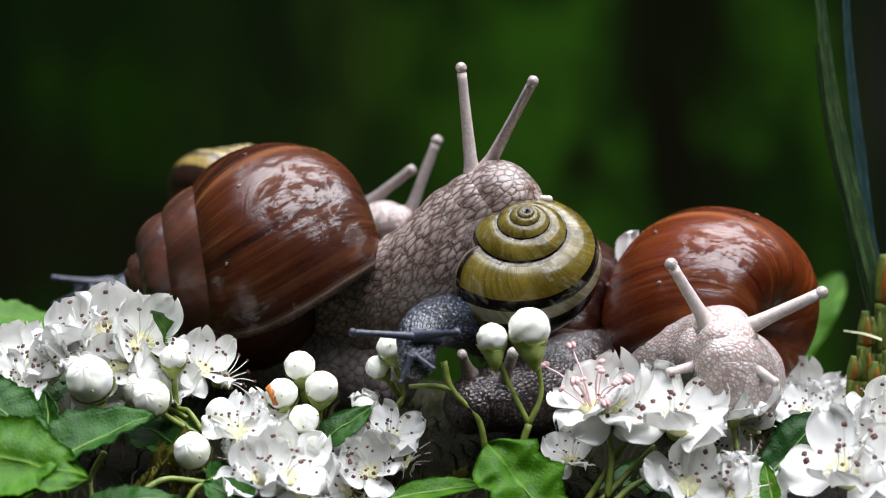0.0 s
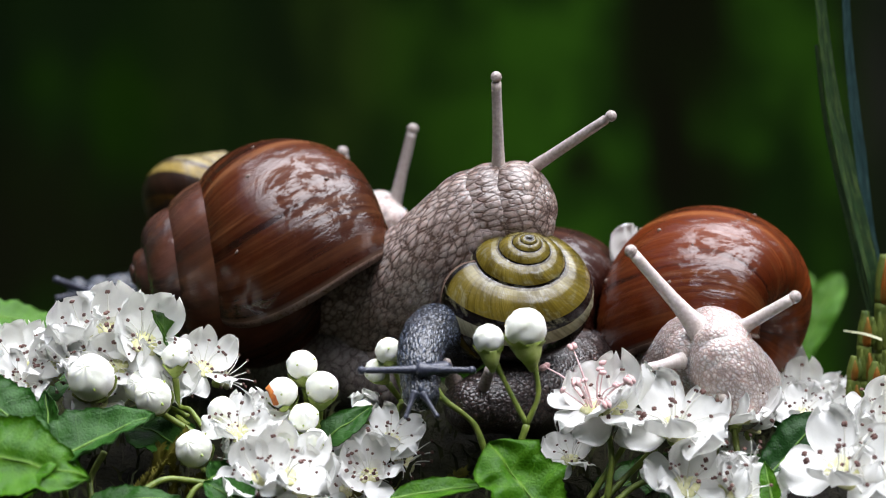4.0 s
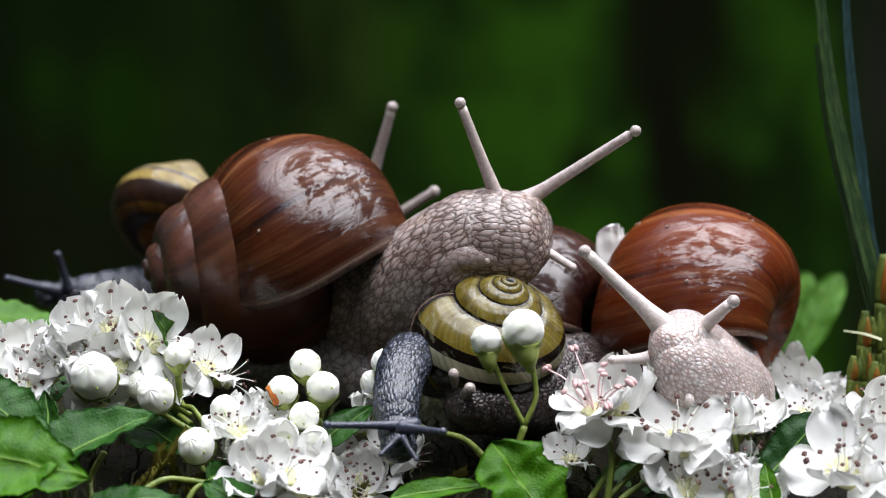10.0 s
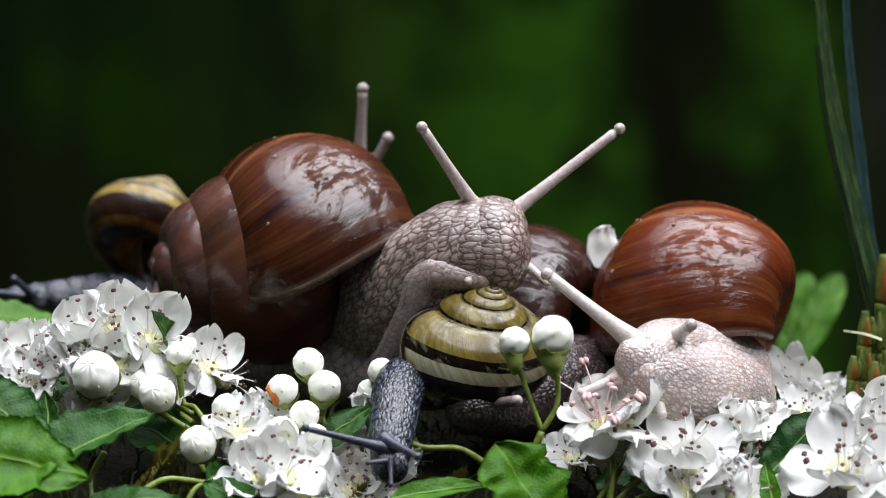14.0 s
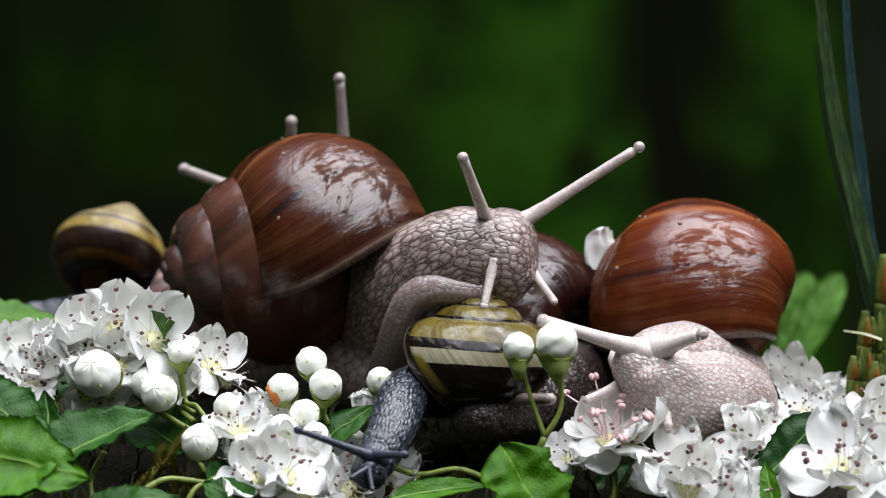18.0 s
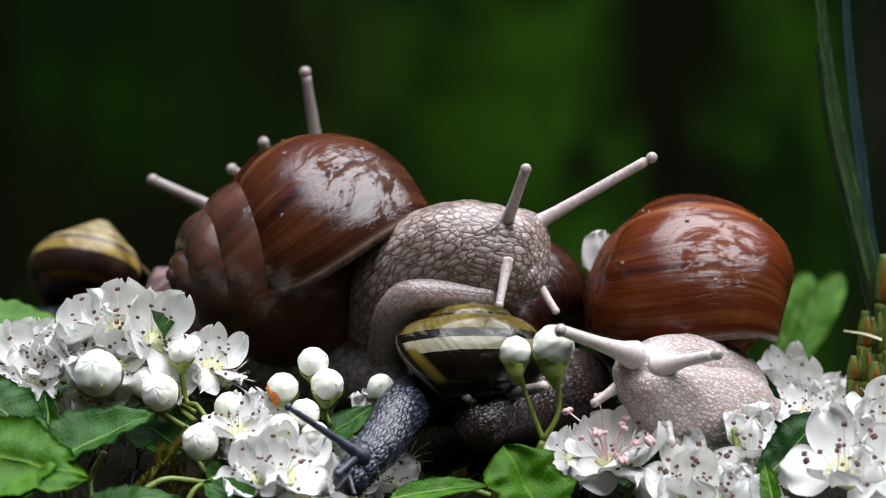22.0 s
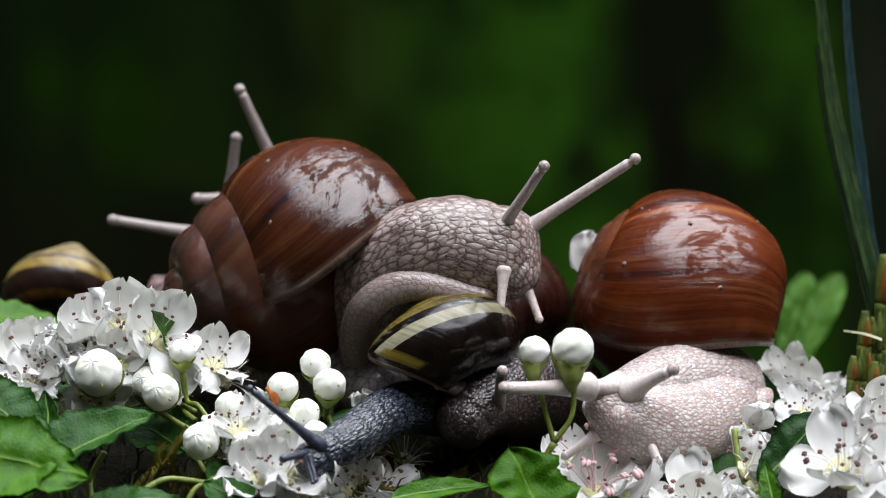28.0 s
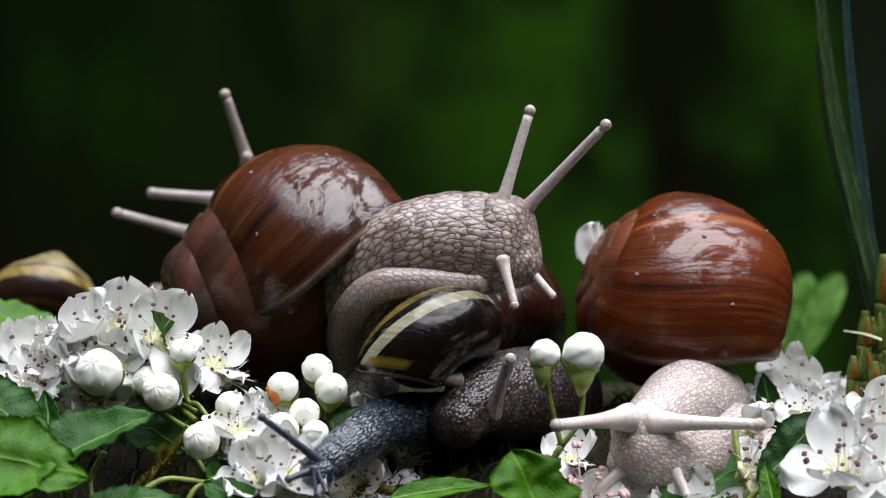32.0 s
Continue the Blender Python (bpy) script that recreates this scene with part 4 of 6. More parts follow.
# leaves: base, tip, upper face, width, lobes, cut, colour
for base, tip, up, width, lobes, depth, mat, label, bend, fold, seed, shape in (
        ((72, 830, -44), (268, 715, -36), (-0.3, -0.6, 0.8), 0.013, 3, 0.12, LEAF_DARK, "dark glossy green hawthorn leaf", 0.1, 0.45, 1, 0.8),
        ((-50, 800, -50), (160, 838, -50), (0.1, -0.75, 0.65), 0.0165, 3, 0.18, LEAF_BRIGHT, "bright green lobed hawthorn leaf", 0.08, 0.2, 2, 0.7),
        ((-60, 680, -40), (100, 795, -44), (0.2, -0.6, 0.8), 0.012, 3, 0.12, LEAF_DARK, "dark glossy green hawthorn leaf", 0.1, 0.3, 3, 0.8),
        ((95, 790, -36), (75, 690, -32), (-0.5, -0.8, 0.2), 0.006, 2, 0.1, LEAF_DARK, "small dark green hawthorn leaf", 0.05, 0.4, 4, 0.8),
        ((150, 900, -46), (320, 868, -44), (0, -0.5, 0.85), 0.007, 3, 0.2, LEAF_DARK, "dark glossy green hawthorn leaf", 0.1, 0.3, 6, 0.8),
        ((305, 625, -10), (280, 552, -27), (0.3, -0.8, 0.3), 0.005, 3, 0.2, LEAF_BRIGHT, "small bright green leaf among blossom", 0.05, 0.5, 7, 0.7),
        ((690, 885, -44), (872, 845, -38), (0.0, -0.6, 0.8), 0.005, 3, 0.1, LEAF_BRIGHT, "narrow bright green hawthorn leaf", 0.1, 0.4, 8, 0.8),
        ((560, 790, -24), (660, 715, -18), (-0.2, -0.8, 0.4), 0.006, 2, 0.1, LEAF_DARK, "dark green hawthorn leaf in shade", 0.05, 0.3, 9, 0.8),
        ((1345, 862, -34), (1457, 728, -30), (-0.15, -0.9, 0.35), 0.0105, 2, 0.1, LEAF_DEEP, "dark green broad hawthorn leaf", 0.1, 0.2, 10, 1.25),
        ((1370, 900, -40), (1352, 815, -36), (-0.3, -0.9, 0.2), 0.0036, 2, 0.2, LEAF_BRIGHT, "small bright green hawthorn leaf", 0.05, 0.4, 11, 0.7),
        ((1370, 760, 0), (1350, 660, 0), (-0.2, -0.9, 0.2), 0.005, 2, 0.1, LEAF_DARK, "small dark green hawthorn leaf", 0.05, 0.3, 12, 0.8),
        ((370, 850, -36), (440, 820, -30), (0, -0.7, 0.7), 0.006, 2, 0.2, LEAF_DARK, "dark green hawthorn leaf in shade", 0.05, 0.3, 13, 0.8),
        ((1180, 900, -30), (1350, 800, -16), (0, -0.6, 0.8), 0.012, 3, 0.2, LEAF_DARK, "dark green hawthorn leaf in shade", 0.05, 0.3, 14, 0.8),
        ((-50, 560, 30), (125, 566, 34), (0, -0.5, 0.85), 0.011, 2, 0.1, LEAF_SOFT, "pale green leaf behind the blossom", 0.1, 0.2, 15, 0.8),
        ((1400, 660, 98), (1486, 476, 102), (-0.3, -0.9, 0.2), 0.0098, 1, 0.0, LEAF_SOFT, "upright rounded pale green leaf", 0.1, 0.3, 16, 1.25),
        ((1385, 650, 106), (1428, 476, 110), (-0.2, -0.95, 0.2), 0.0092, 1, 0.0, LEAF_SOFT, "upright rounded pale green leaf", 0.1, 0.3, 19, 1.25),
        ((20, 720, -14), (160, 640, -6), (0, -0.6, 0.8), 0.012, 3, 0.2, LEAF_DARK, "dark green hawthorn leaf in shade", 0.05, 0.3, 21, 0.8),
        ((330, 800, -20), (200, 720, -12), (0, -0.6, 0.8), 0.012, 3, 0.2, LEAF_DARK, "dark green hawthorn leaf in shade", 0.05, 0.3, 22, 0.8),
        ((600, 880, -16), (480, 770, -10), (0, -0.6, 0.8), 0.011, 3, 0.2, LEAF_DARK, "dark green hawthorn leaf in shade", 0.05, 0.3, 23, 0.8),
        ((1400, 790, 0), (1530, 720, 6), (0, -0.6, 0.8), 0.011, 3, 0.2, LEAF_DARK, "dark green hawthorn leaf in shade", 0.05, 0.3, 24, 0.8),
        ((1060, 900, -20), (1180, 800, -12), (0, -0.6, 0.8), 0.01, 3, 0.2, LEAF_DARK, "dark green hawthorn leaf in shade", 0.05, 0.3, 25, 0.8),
        ((-60, 880, -54), (110, 780, -46), (0.1, -0.7, 0.7), 0.014, 3, 0.15, LEAF_BRIGHT, "bright green lobed hawthorn leaf", 0.05, 0.25, 26, 0.75),
        ((440, 900, -44), (360, 850, -40), (0, -0.6, 0.8), 0.008, 2, 0.2, LEAF_DARK, "dark green hawthorn leaf", 0.05, 0.3, 17, 0.8)):
    leaf(at(*base), at(*tip), up, width, lobes, depth, mat, label, bend, fold, seed, shape)
MOVING["low_leaf"] = leaf(at(985, 940, -42), at(864, 780, -38), (0.2, -0.85, 0.5), 0.019, 3, 0.3, LEAF_BRIGHT, "bright green lobed hawthorn leaf", 0.05, 0.25, 18, 1.25)


# ---- grass and stalks ----
def grass_blade(points, width, label, mat=BLADE):
    """A long keeled blade with fine ribs."""
    base = points[-1]
    n, uvs = 60, []
    pos, way = spline([p - base for p in points], n)
    verts = []
    nv = 13
    for i, (p, w) in enumerate(zip(pos, way)):
        m = frame_along(w, (0.5, -0.8, 0.1)).to_3x3()
        s = i / (n - 1)
        half = width * 0.5 * (0.6 + 0.4 * min(1, s * 2.5))
        for j in range(nv):
            q = j / (nv - 1) * 2 - 1
            verts.append(p + m @ Vector((0, half * q, 0.35 * half * abs(q) + (0.00012 if j % 2 else 0.0))))
            uvs.append((s * 4, q))
    top = len(verts)
    verts += [v + Vector((0, 0.0002, 0)) for v in verts]
    faces = grid_faces(n, nv)
    faces += [tuple(reversed([k + top for k in f])) for f in faces]
    ob = thing("grass_blade", base, label, "grass", "grass blades")
    part("blade", mesh_of("blade", verts, faces, mat, uvs * 2), ob)
    keel = [p - Vector((0, 0.00012, 0)) for p in pos[::6]]
    part("midrib", tube("midrib", keel, [width * 0.035] * len(keel), mat, 40, 6), ob)
    return ob


grass_blade([at(1444, -50, 12), at(1449, 0, 12), at(1460, 100, 12), at(1475, 200, 12), at(1496, 300, 12), at(1520, 400, 12), at(1545, 500, 12), at(1562, 590, 12), at(1592, 760, 12)], 0.0037, "long dark green grass blade arching upward")
grass_blade([at(1493, -50, 16), at(1495, 0, 16), at(1501, 100, 16), at(1511, 200, 16), at(1523, 300, 16), at(1534, 400, 16), at(1552, 500, 16), at(1582, 760, 16)], 0.0027, "long bluish green grass blade", BLADE_BLUE)
grass_blade([at(1444, 80, 14), at(1458, 200, 14), at(1478, 300, 14), at(1502, 400, 14), at(1525, 500, 14), at(1548, 600, 14), at(1570, 780, 14)], 0.0016, "thin dark green grass blade")
grass_blade([at(1494, 586, 6), at(1530, 592, 4), at(1568, 606, 2), at(1620, 640, 0)], 0.0006, "thin pale dry grass blade", STRAW)


def scaly_shoot(h, v0, v1, y, r, label):
    """An upright shoot with scale leaves held close."""
    foot = at(h, v1, y)
    top = at(h + 8, v0, y) - foot
    ob = thing("scaly_shoot", foot, label, "plant", "scaly shoots")
    rnd = random.Random(int(h))
    joints = 4
    for i in range(joints):
        a, b = top * (i / joints), top * ((i + 1) / joints)
        last = i == joints - 1
        part("joint", tube("joint", [a, (a + b) / 2, b], [r * (1 - 0.05 * i), r * (0.97 - 0.05 * i), r * (0.4 if last else 0.95 - 0.05 * i)], SHOOT, 10, 12, wob=0.1), ob)
        for k in range(3):
            ang = -2.9 + k * 0.95 + i * 0.5
            d = Vector((math.cos(ang), math.sin(ang), 0)) * r
            up = (b - a).length
            part("scale_leaf", tube("scale_leaf", [a + d * 0.6, a + d * 1.05 + Vector((0, 0, up * 0.4)), a + d * rnd.uniform(0.9, 1.2) + Vector((0, 0, up * rnd.uniform(0.75, 0.95)))], [r * 0.5, r * 0.5, 0.0001], SHOOT if (k + i) % 3 else STALK, 8, 8, 0.6), ob)
    return ob


for h, v0, v1, y, r in ((1503, 630, 800, 4, 0.0013), (1524, 550, 800, 8, 0.0016), (1556, 450, 800, 10, 0.0017), (1541, 640, 800, -2, 0.0014), (1568, 560, 800, 0, 0.0016)):
    scaly_shoot(h, v0, v1, y, r, "upright olive green shoot with ruddy scale leaves")
CREST = new("rust_scale", tube("rust_scale", [at(474, 684, -25), at(486, 696, -26), at(488, 718, -26)], [0.0006, 0.0011, 0.0004], RUST, 10, 8, 0.4))
tagged(CREST, "small orange bud scale stuck on a hawthorn bud", "bud scale")


def petal_scrap():
    ob = thing("loose_petal", at(1110, 450, 16), "loose white petal stuck behind a brown shell", "petal")
    scrap = petal_mesh("petal_blade", 0.0078, 0.0056, 0.3, PETAL, 8.8, 0.55)
    part("petal_blade", scrap, ob, "", frame_along(Vector((0.15, 0.2, 1)), (0.5, -0.9, 0.4)) @ pose(-0.0035, 0, 0))
    part("petal_blade", scrap, ob, "", frame_along(Vector((0.5, 0.3, 0.8)), (0.5, -0.8, 0.6)) @ pose(-0.003, 0, -0.0006))
    return ob


MOVING["loose_petal"] = petal_scrap()
for h, v, y, way, seed, size in ((715, 822, -12, (0.1, -0.7, 0.7), 1, 0.9), (1322, 835, -28, (0.5, -0.5, 0.6), 3, 0.9), (1335, 868, -30, (0.6, -0.5, 0.5), 4, 0.8),
                                 (395, 672, -10, (0.8, -0.4, 0.4), 5, 0.8), (640, 845, -22, (0.2, -0.7, 0.7), 6, 0.9), (85, 665, -19, (0.3, -0.8, 0.4), 7, 0.8)):
    spent_flower(at(h, v, y), way, seed, size)


def moss_sprig(points, label, r=0.00035):
    """A feathery moss shoot: a thin stem set close with tiny leaves."""
    foot = points[0]
    ob = thing("moss_sprig", foot, label, "moss", "moss sprigs")
    pos, way = spline([p - foot for p in points], 40)
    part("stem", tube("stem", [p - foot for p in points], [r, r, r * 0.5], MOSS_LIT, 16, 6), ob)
    rnd = random.Random(int(foot.x * 1e5) % 97)
    verts, faces = [], []
    for p, w in zip(pos, way):
        for k in range(6):
            a = rnd.uniform(0, 6.28)
            m = frame_along(w, (0, -1, 0.3)).to_3x3()
            d = (m @ Vector((0.7, math.cos(a), math.sin(a)))).normalized()
            side = d.cross(w).normalized() * 0.0003
            n = len(verts)
            l = rnd.uniform(0.0009, 0.0016)
            verts += [p - side * 0.5, p + side * 0.5, p + d * l * 0.5 + side, p + d * l, p + d * l * 0.5 - side]
            faces.append((n, n + 1, n + 2, n + 3, n + 4))
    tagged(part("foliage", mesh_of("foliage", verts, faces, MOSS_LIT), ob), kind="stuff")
    return ob


for pts in (((255, 880, -30), (290, 820, -32), (330, 765, -28)), ((240, 870, -28), (270, 835, -30), (285, 790, -27)), ((330, 890, -34), (345, 850, -33), (380, 835, -32)),
            ((620, 890, -26), (650, 860, -24), (690, 870, -22)), ((300, 890, -32), (310, 850, -30), (300, 800, -28)), ((780, 890, -20), (800, 850, -18), (820, 835, -16))):
    moss_sprig([at(*q) for q in pts], "olive brown feathery moss shoot")


# ---- snails ----
PX = 1e-4  # one step of the plan grid


class Snail:
    """A snail: its shell and the rigid pieces of its body, kept by name."""

    def __init__(self, label, where, shell, shell_label, group="snails"):
        self.root = thing("snail", where, label, "snail", group)
        self.shell = part("shell", shell, self.root, shell_label)
        self.chains, self.horns, self.sleeves = {}, {}, {}

    def chain(self, name, radii, n, mat, stretch=1.15, flat=1.0, wart=0.0, wart_scale=600.0, square=0.85):
        """n overlapping pieces of the given girths, from the first to the last."""
        out = []
        rr = np.interp(np.linspace(0, 1, n), np.linspace(0, 1, len(radii)), radii)
        for i, r in enumerate(rr):
            r = float(r) * PX
            late = n - 1 - i
            long = stretch if late > 2 else min(stretch, (0.85, 1.0, 1.2)[late])
            me = ball(name, r * long, r, r * flat, mat, 26, 40, 0.035, 300, wart, wart_scale, i * 3.1, square)
            out.append(part(name, me, self.root))
        self.chains[name] = out

    def horn(self, key, length, r0, r1, knob, mats, name="tentacle", sleeve=0.0):
        stem, tip = horn_mesh(name, length * PX, r0 * PX, r1 * PX, knob * PX, mats)
        ob = part(name, stem, self.root)
        part("eye" if name == "tentacle" else "tip", tip, ob)
        if sleeve:
            self.sleeves[key] = part(name + "_root", horn_root_mesh(name + "_root", r0 * sleeve * PX, r1 * 1.12 * PX, length * 0.5 * PX, mats[0]), self.root)
        self.horns[key] = (ob, length)


HELIX_A = shell_mesh("shell", [SHELL_RED, SHELL_INSIDE], 0.0456, 1.3765, 3.21, 4.6, 0.34, press=1.335, dome=(-2.3, 1.85, 2.6))
HELIX_B = shell_mesh("shell", [SHELL_RUSSET, SHELL_INSIDE], 0.0417, 1.392, 2.117, 4.6, 0.434, press=1.47, dome=(-2.3, 1.6, 2.6))
HELIX_M = shell_mesh("shell", [SHELL_DARK, SHELL_INSIDE], 0.0345, 2.03, 2.24, 4.6, 0.4, 48, 36, press=1.48)
HELIX_E = shell_mesh("shell", [SHELL_GREY, SHELL_INSIDE], 0.027, 2.0, 2.0, 4.6, 0.5, 40, 30)
GROVE_Y = shell_mesh("shell", [SHELL_YELLOW, SHELL_INSIDE], 0.0276, 1.75, 1.742, 4.6, 0.484, 64, 48, 0.008, 0.97)
GROVE_D = shell_mesh("shell", [SHELL_BROWN, SHELL_INSIDE], 0.0265, 1.475, 2.15, 5.4, 0.45, 40, 32, 0.008, 1.0)

A = Snail("large brown snail with raised tan head climbing over a yellow snail", at(540, 700, 6), HELIX_A, "glossy streaked chestnut shell with a grey worn spire")
A.chain("neck", (98, 92, 86, 78, 70), 13, SKIN_TAN, 1.45, 1.0, square=1.0)
A.chain("flank", (84, 90, 95, 92, 82), 14, SKIN_TAN, 1.5, 0.82, square=1.0)
A.chain("foot_edge", (34, 33, 31, 28, 22), 32, SKIN_RIM, 1.75, 0.9, square=1.0)
A.chain("face", (60, 54, 44), 5, SKIN_FACE, 1.0, 1.0)
A.chain("foot", (50, 75, 85, 80, 60), 8, SKIN_SOLE, 1.3, 0.85)
A.horn("left", 196, 13.5, 8.3, 10, [HORN_TAN, EYE_DARK], sleeve=2.3)
A.horn("right", 238, 13.5, 8.3, 10, [HORN_TAN, EYE_DARK], sleeve=2.3)
A.horn("low_left", 84, 11, 6.5, 7.5, [HORN_TAN, HORN_TAN], "lower_tentacle")
A.horn("low_right", 78, 11, 6.5, 7.5, [HORN_TAN, HORN_TAN], "lower_tentacle")

B = Snail("large russet snail with a pale head grazing on blossom", at(1260, 720, 5), HELIX_B, "glossy russet shell with fine pale growth lines")
B.chain("neck", (84, 80, 66, 56, 47), 18, SKIN_PALE, 1.3, 1.0, square=1.0)
B.chain("flank", (58, 76, 72, 44), 9, SKIN_PALE, 1.6, 0.8, square=1.0)
B.chain("foot_edge", (22, 26, 26, 20), 16, SKIN_PALE, 2.4, 0.7, square=1.0)
B.chain("chest", (50, 72, 78, 62), 10, SKIN_PALE, 1.5, 0.8, square=1.0)
B.horn("left", 190, 20, 9, 11, [HORN_PALE, EYE_DARK], sleeve=1.7)
B.horn("right", 174, 20, 9, 11, [HORN_PALE, EYE_DARK], sleeve=1.7)
B.horn("low_left", 74, 13, 7, 8, [HORN_PALE, HORN_PALE], "lower_tentacle")
B.horn("low_right", 60, 13, 7, 8, [HORN_PALE, HORN_PALE], "lower_tentacle")

M = Snail("dark brown snail beneath the yellow snail", at(940, 770, 10), HELIX_M, "dark purplish brown shell with a pale lip")
M.chain("body", (80, 88, 80, 62, 48), 11, SKIN_DARK, 1.4, 1.0, square=1.0)
M.horn("left", 60, 13, 8, 9, [HORN_DARK, EYE_DARK])
M.horn("right", 118, 14, 9, 10, [HORN_DARK, EYE_DARK])

Y = Snail("yellow banded snail with a blue-black body crawling down", at(900, 640, -12), GROVE_Y, "yellow shell with black and white spiral bands")
Y.chain("neck", (50, 47, 43, 39, 31), 13, SKIN_BLUE, 1.6, 1.0, square=1.0)
Y.horn("left", 148, 11, 5, 7, [HORN_BLUE, HORN_BLUE])
Y.horn("right", 84, 11, 5, 7, [HORN_BLUE, HORN_BLUE])
Y.horn("low_left", 44, 5.5, 3.4, 4.2, [HORN_BLUE, HORN_BLUE], "lower_tentacle")
Y.horn("low_right", 44, 5.5, 3.4, 4.2, [HORN_BLUE, HORN_BLUE], "lower_tentacle")

D = Snail("ochre banded snail crawling away behind the others", at(390, 540, 60), GROVE_D, "ochre and brown banded shell")
D.chain("body", (46, 44, 36, 26), 8, SKIN_BLUE, 1.3, 0.9)
D.horn("left", 106, 11, 6, 7, [HORN_BLUE, HORN_BLUE])
D.horn("right", 80, 11, 6, 7, [HORN_BLUE, HORN_BLUE])

E = Snail("greyish snail behind the largest snail, only tentacles showing above it", at(450, 640, 44), HELIX_E, "greyish pink brown shell, worn")
E.chain("neck", (60, 52, 44, 36), 11, SKIN_PALE, 1.8, 1.0, square=1.0)
E.horn("left", 176, 14, 9, 11, [HORN_GREY, HORN_GREY])
E.horn("right", 138, 14, 9, 11, [HORN_GREY, HORN_GREY])
E.horn("low_left", 164, 14, 9, 11, [HORN_GREY, HORN_GREY], "lower_tentacle")
E.horn("low_right", 146, 14, 9, 11, [HORN_GREY, HORN_GREY], "lower_tentacle")


def crumbs(snail, n, seed, steps=64, sides=44, most=0.00042):
    """Bits of dirt and dry slime stuck on the last whorl of a shell."""
    rnd = random.Random(seed)
    verts = snail.shell.data.vertices
    rows = (len(verts) // sides) - 18
    for k in range(n):
        v = verts[(rows - 1 - int(rnd.uniform(0.08, 0.8) * steps)) * sides + int(rnd.uniform(0.44, 0.66) * sides)]
        r = rnd.uniform(0.00014, most)
        me = ball("crumb", r * rnd.uniform(0.9, 1.7), r, r * 0.7, CRUMB, 7, 9, 0.35, 2500, seed=k * 1.7)
        part("crumb", me, snail.shell, "", facing(v.co, v.normal, rnd.uniform(0, 180)))


crumbs(A, 8, 3)
crumbs(B, 22, 8, most=0.0007)


# ---- what moves ----
TIMES = (0, 3, 6, 9, 11, 13, 17, 19, 21, 23, 25, 28, 30, 32)


class Track:
    """Values noted at some times, read at any."""

    def __init__(self):
        self.t, self.rows = [], []

    def __call__(self, t, *row):
        self.t.append(t)
        self.rows.append([x for p in row for x in (p if isinstance(p, tuple) else (p,))])
        return self

    def at(self, t):
        a = np.array(self.rows, dtype=float)
        return [float(np.interp(t, self.t, a[:, i])) for i in range(a.shape[1])]


def move_snail(s, shell, depth, chains, horns, down=(0, 0, -1), cap=5):
    """Keys the shell, the body pieces and the tentacles of one snail; its root goes along with the shell."""
    start = s.root.location.copy()
    first = at(*shell.at(0)[:2], depth)
    roots = {}
    for t in TIMES:
        step = at(*shell.at(t)[:2], depth) - first
        roots[t] = start + Vector((step.x, step.y, 0))
    walk(s.root, [(t, Matrix.Translation(roots[t])) for t in TIMES])
    rows = []
    for t in TIMES:
        h, v, ax, ay, az, roll = shell.at(t)
        rows.append((t, Matrix.Translation(at(h, v, depth) - roots[t]) @ shell_turn((ax, ay, az), roll, down)))
    walk(s.shell, rows)
    for name, (track, depths) in chains.items():
        pieces = s.chains[name]
        rows = [[] for _ in pieces]
        for t in TIMES:
            flat = track.at(t)
            pts = [at(flat[2 * i], flat[2 * i + 1], d) for i, d in enumerate(depths)]
            pos, way = spline(pts, len(pieces))
            for k, (p, w) in enumerate(zip(pos, way)):
                m = frame_along(w, (0, -1, 0.15))
                rows[k].append((t, Matrix.Translation(p - roots[t]) @ m))
        for ob, r in zip(pieces, rows):
            walk(ob, r)
    for key, (track, depths) in horns.items():
        ob, length = s.horns[key]
        rows, roots_of = [], []
        for t in TIMES:
            th, tv, bh, bv = track.at(t)
            depth_base = float(np.interp(t, (13, 19), depths[:2])) if isinstance(depths, tuple) else depths
            ahead = float(np.interp(t, (17, 23), (0, depths[2]))) if isinstance(depths, tuple) and len(depths) > 2 else 0.0
            k = (450 + depth_base) / 450
            reach = length
            flat = math.hypot(th - bh, tv - bv) * k
            away = math.sqrt(max(0.0, reach ** 2 - flat ** 2)) * (0.1 if "low" not in key else 0.04)
            base = at(bh, bv, depth_base)
            tip = at(th, tv, depth_base - min(away, cap) - ahead)
            d = (tip - base).normalized()
            m = d.to_track_quat("Z", "Y").to_matrix().to_4x4()
            rows.append((t, Matrix.Translation(tip - d * length * PX - roots[t]) @ m))
            roots_of.append((t, Matrix.Translation(base - roots[t] ) @ m))
        walk(ob, rows)
        if key in s.sleeves:
            walk(s.sleeves[key], roots_of)


def slide(ob, track, depth):
    """Keys a plant that sways: its foot's place and its lean in degrees."""
    base = ob.matrix_basis.copy()
    _, turn, size = base.decompose()
    rows = []
    for t in TIMES:
        h, v, lean = track.at(t)
        rows.append((t, Matrix.Translation(at(h, v, depth)) @ pose(0, 0, 0, 0, lean, 0) @ turn.to_matrix().to_4x4()))
    walk(ob, rows)


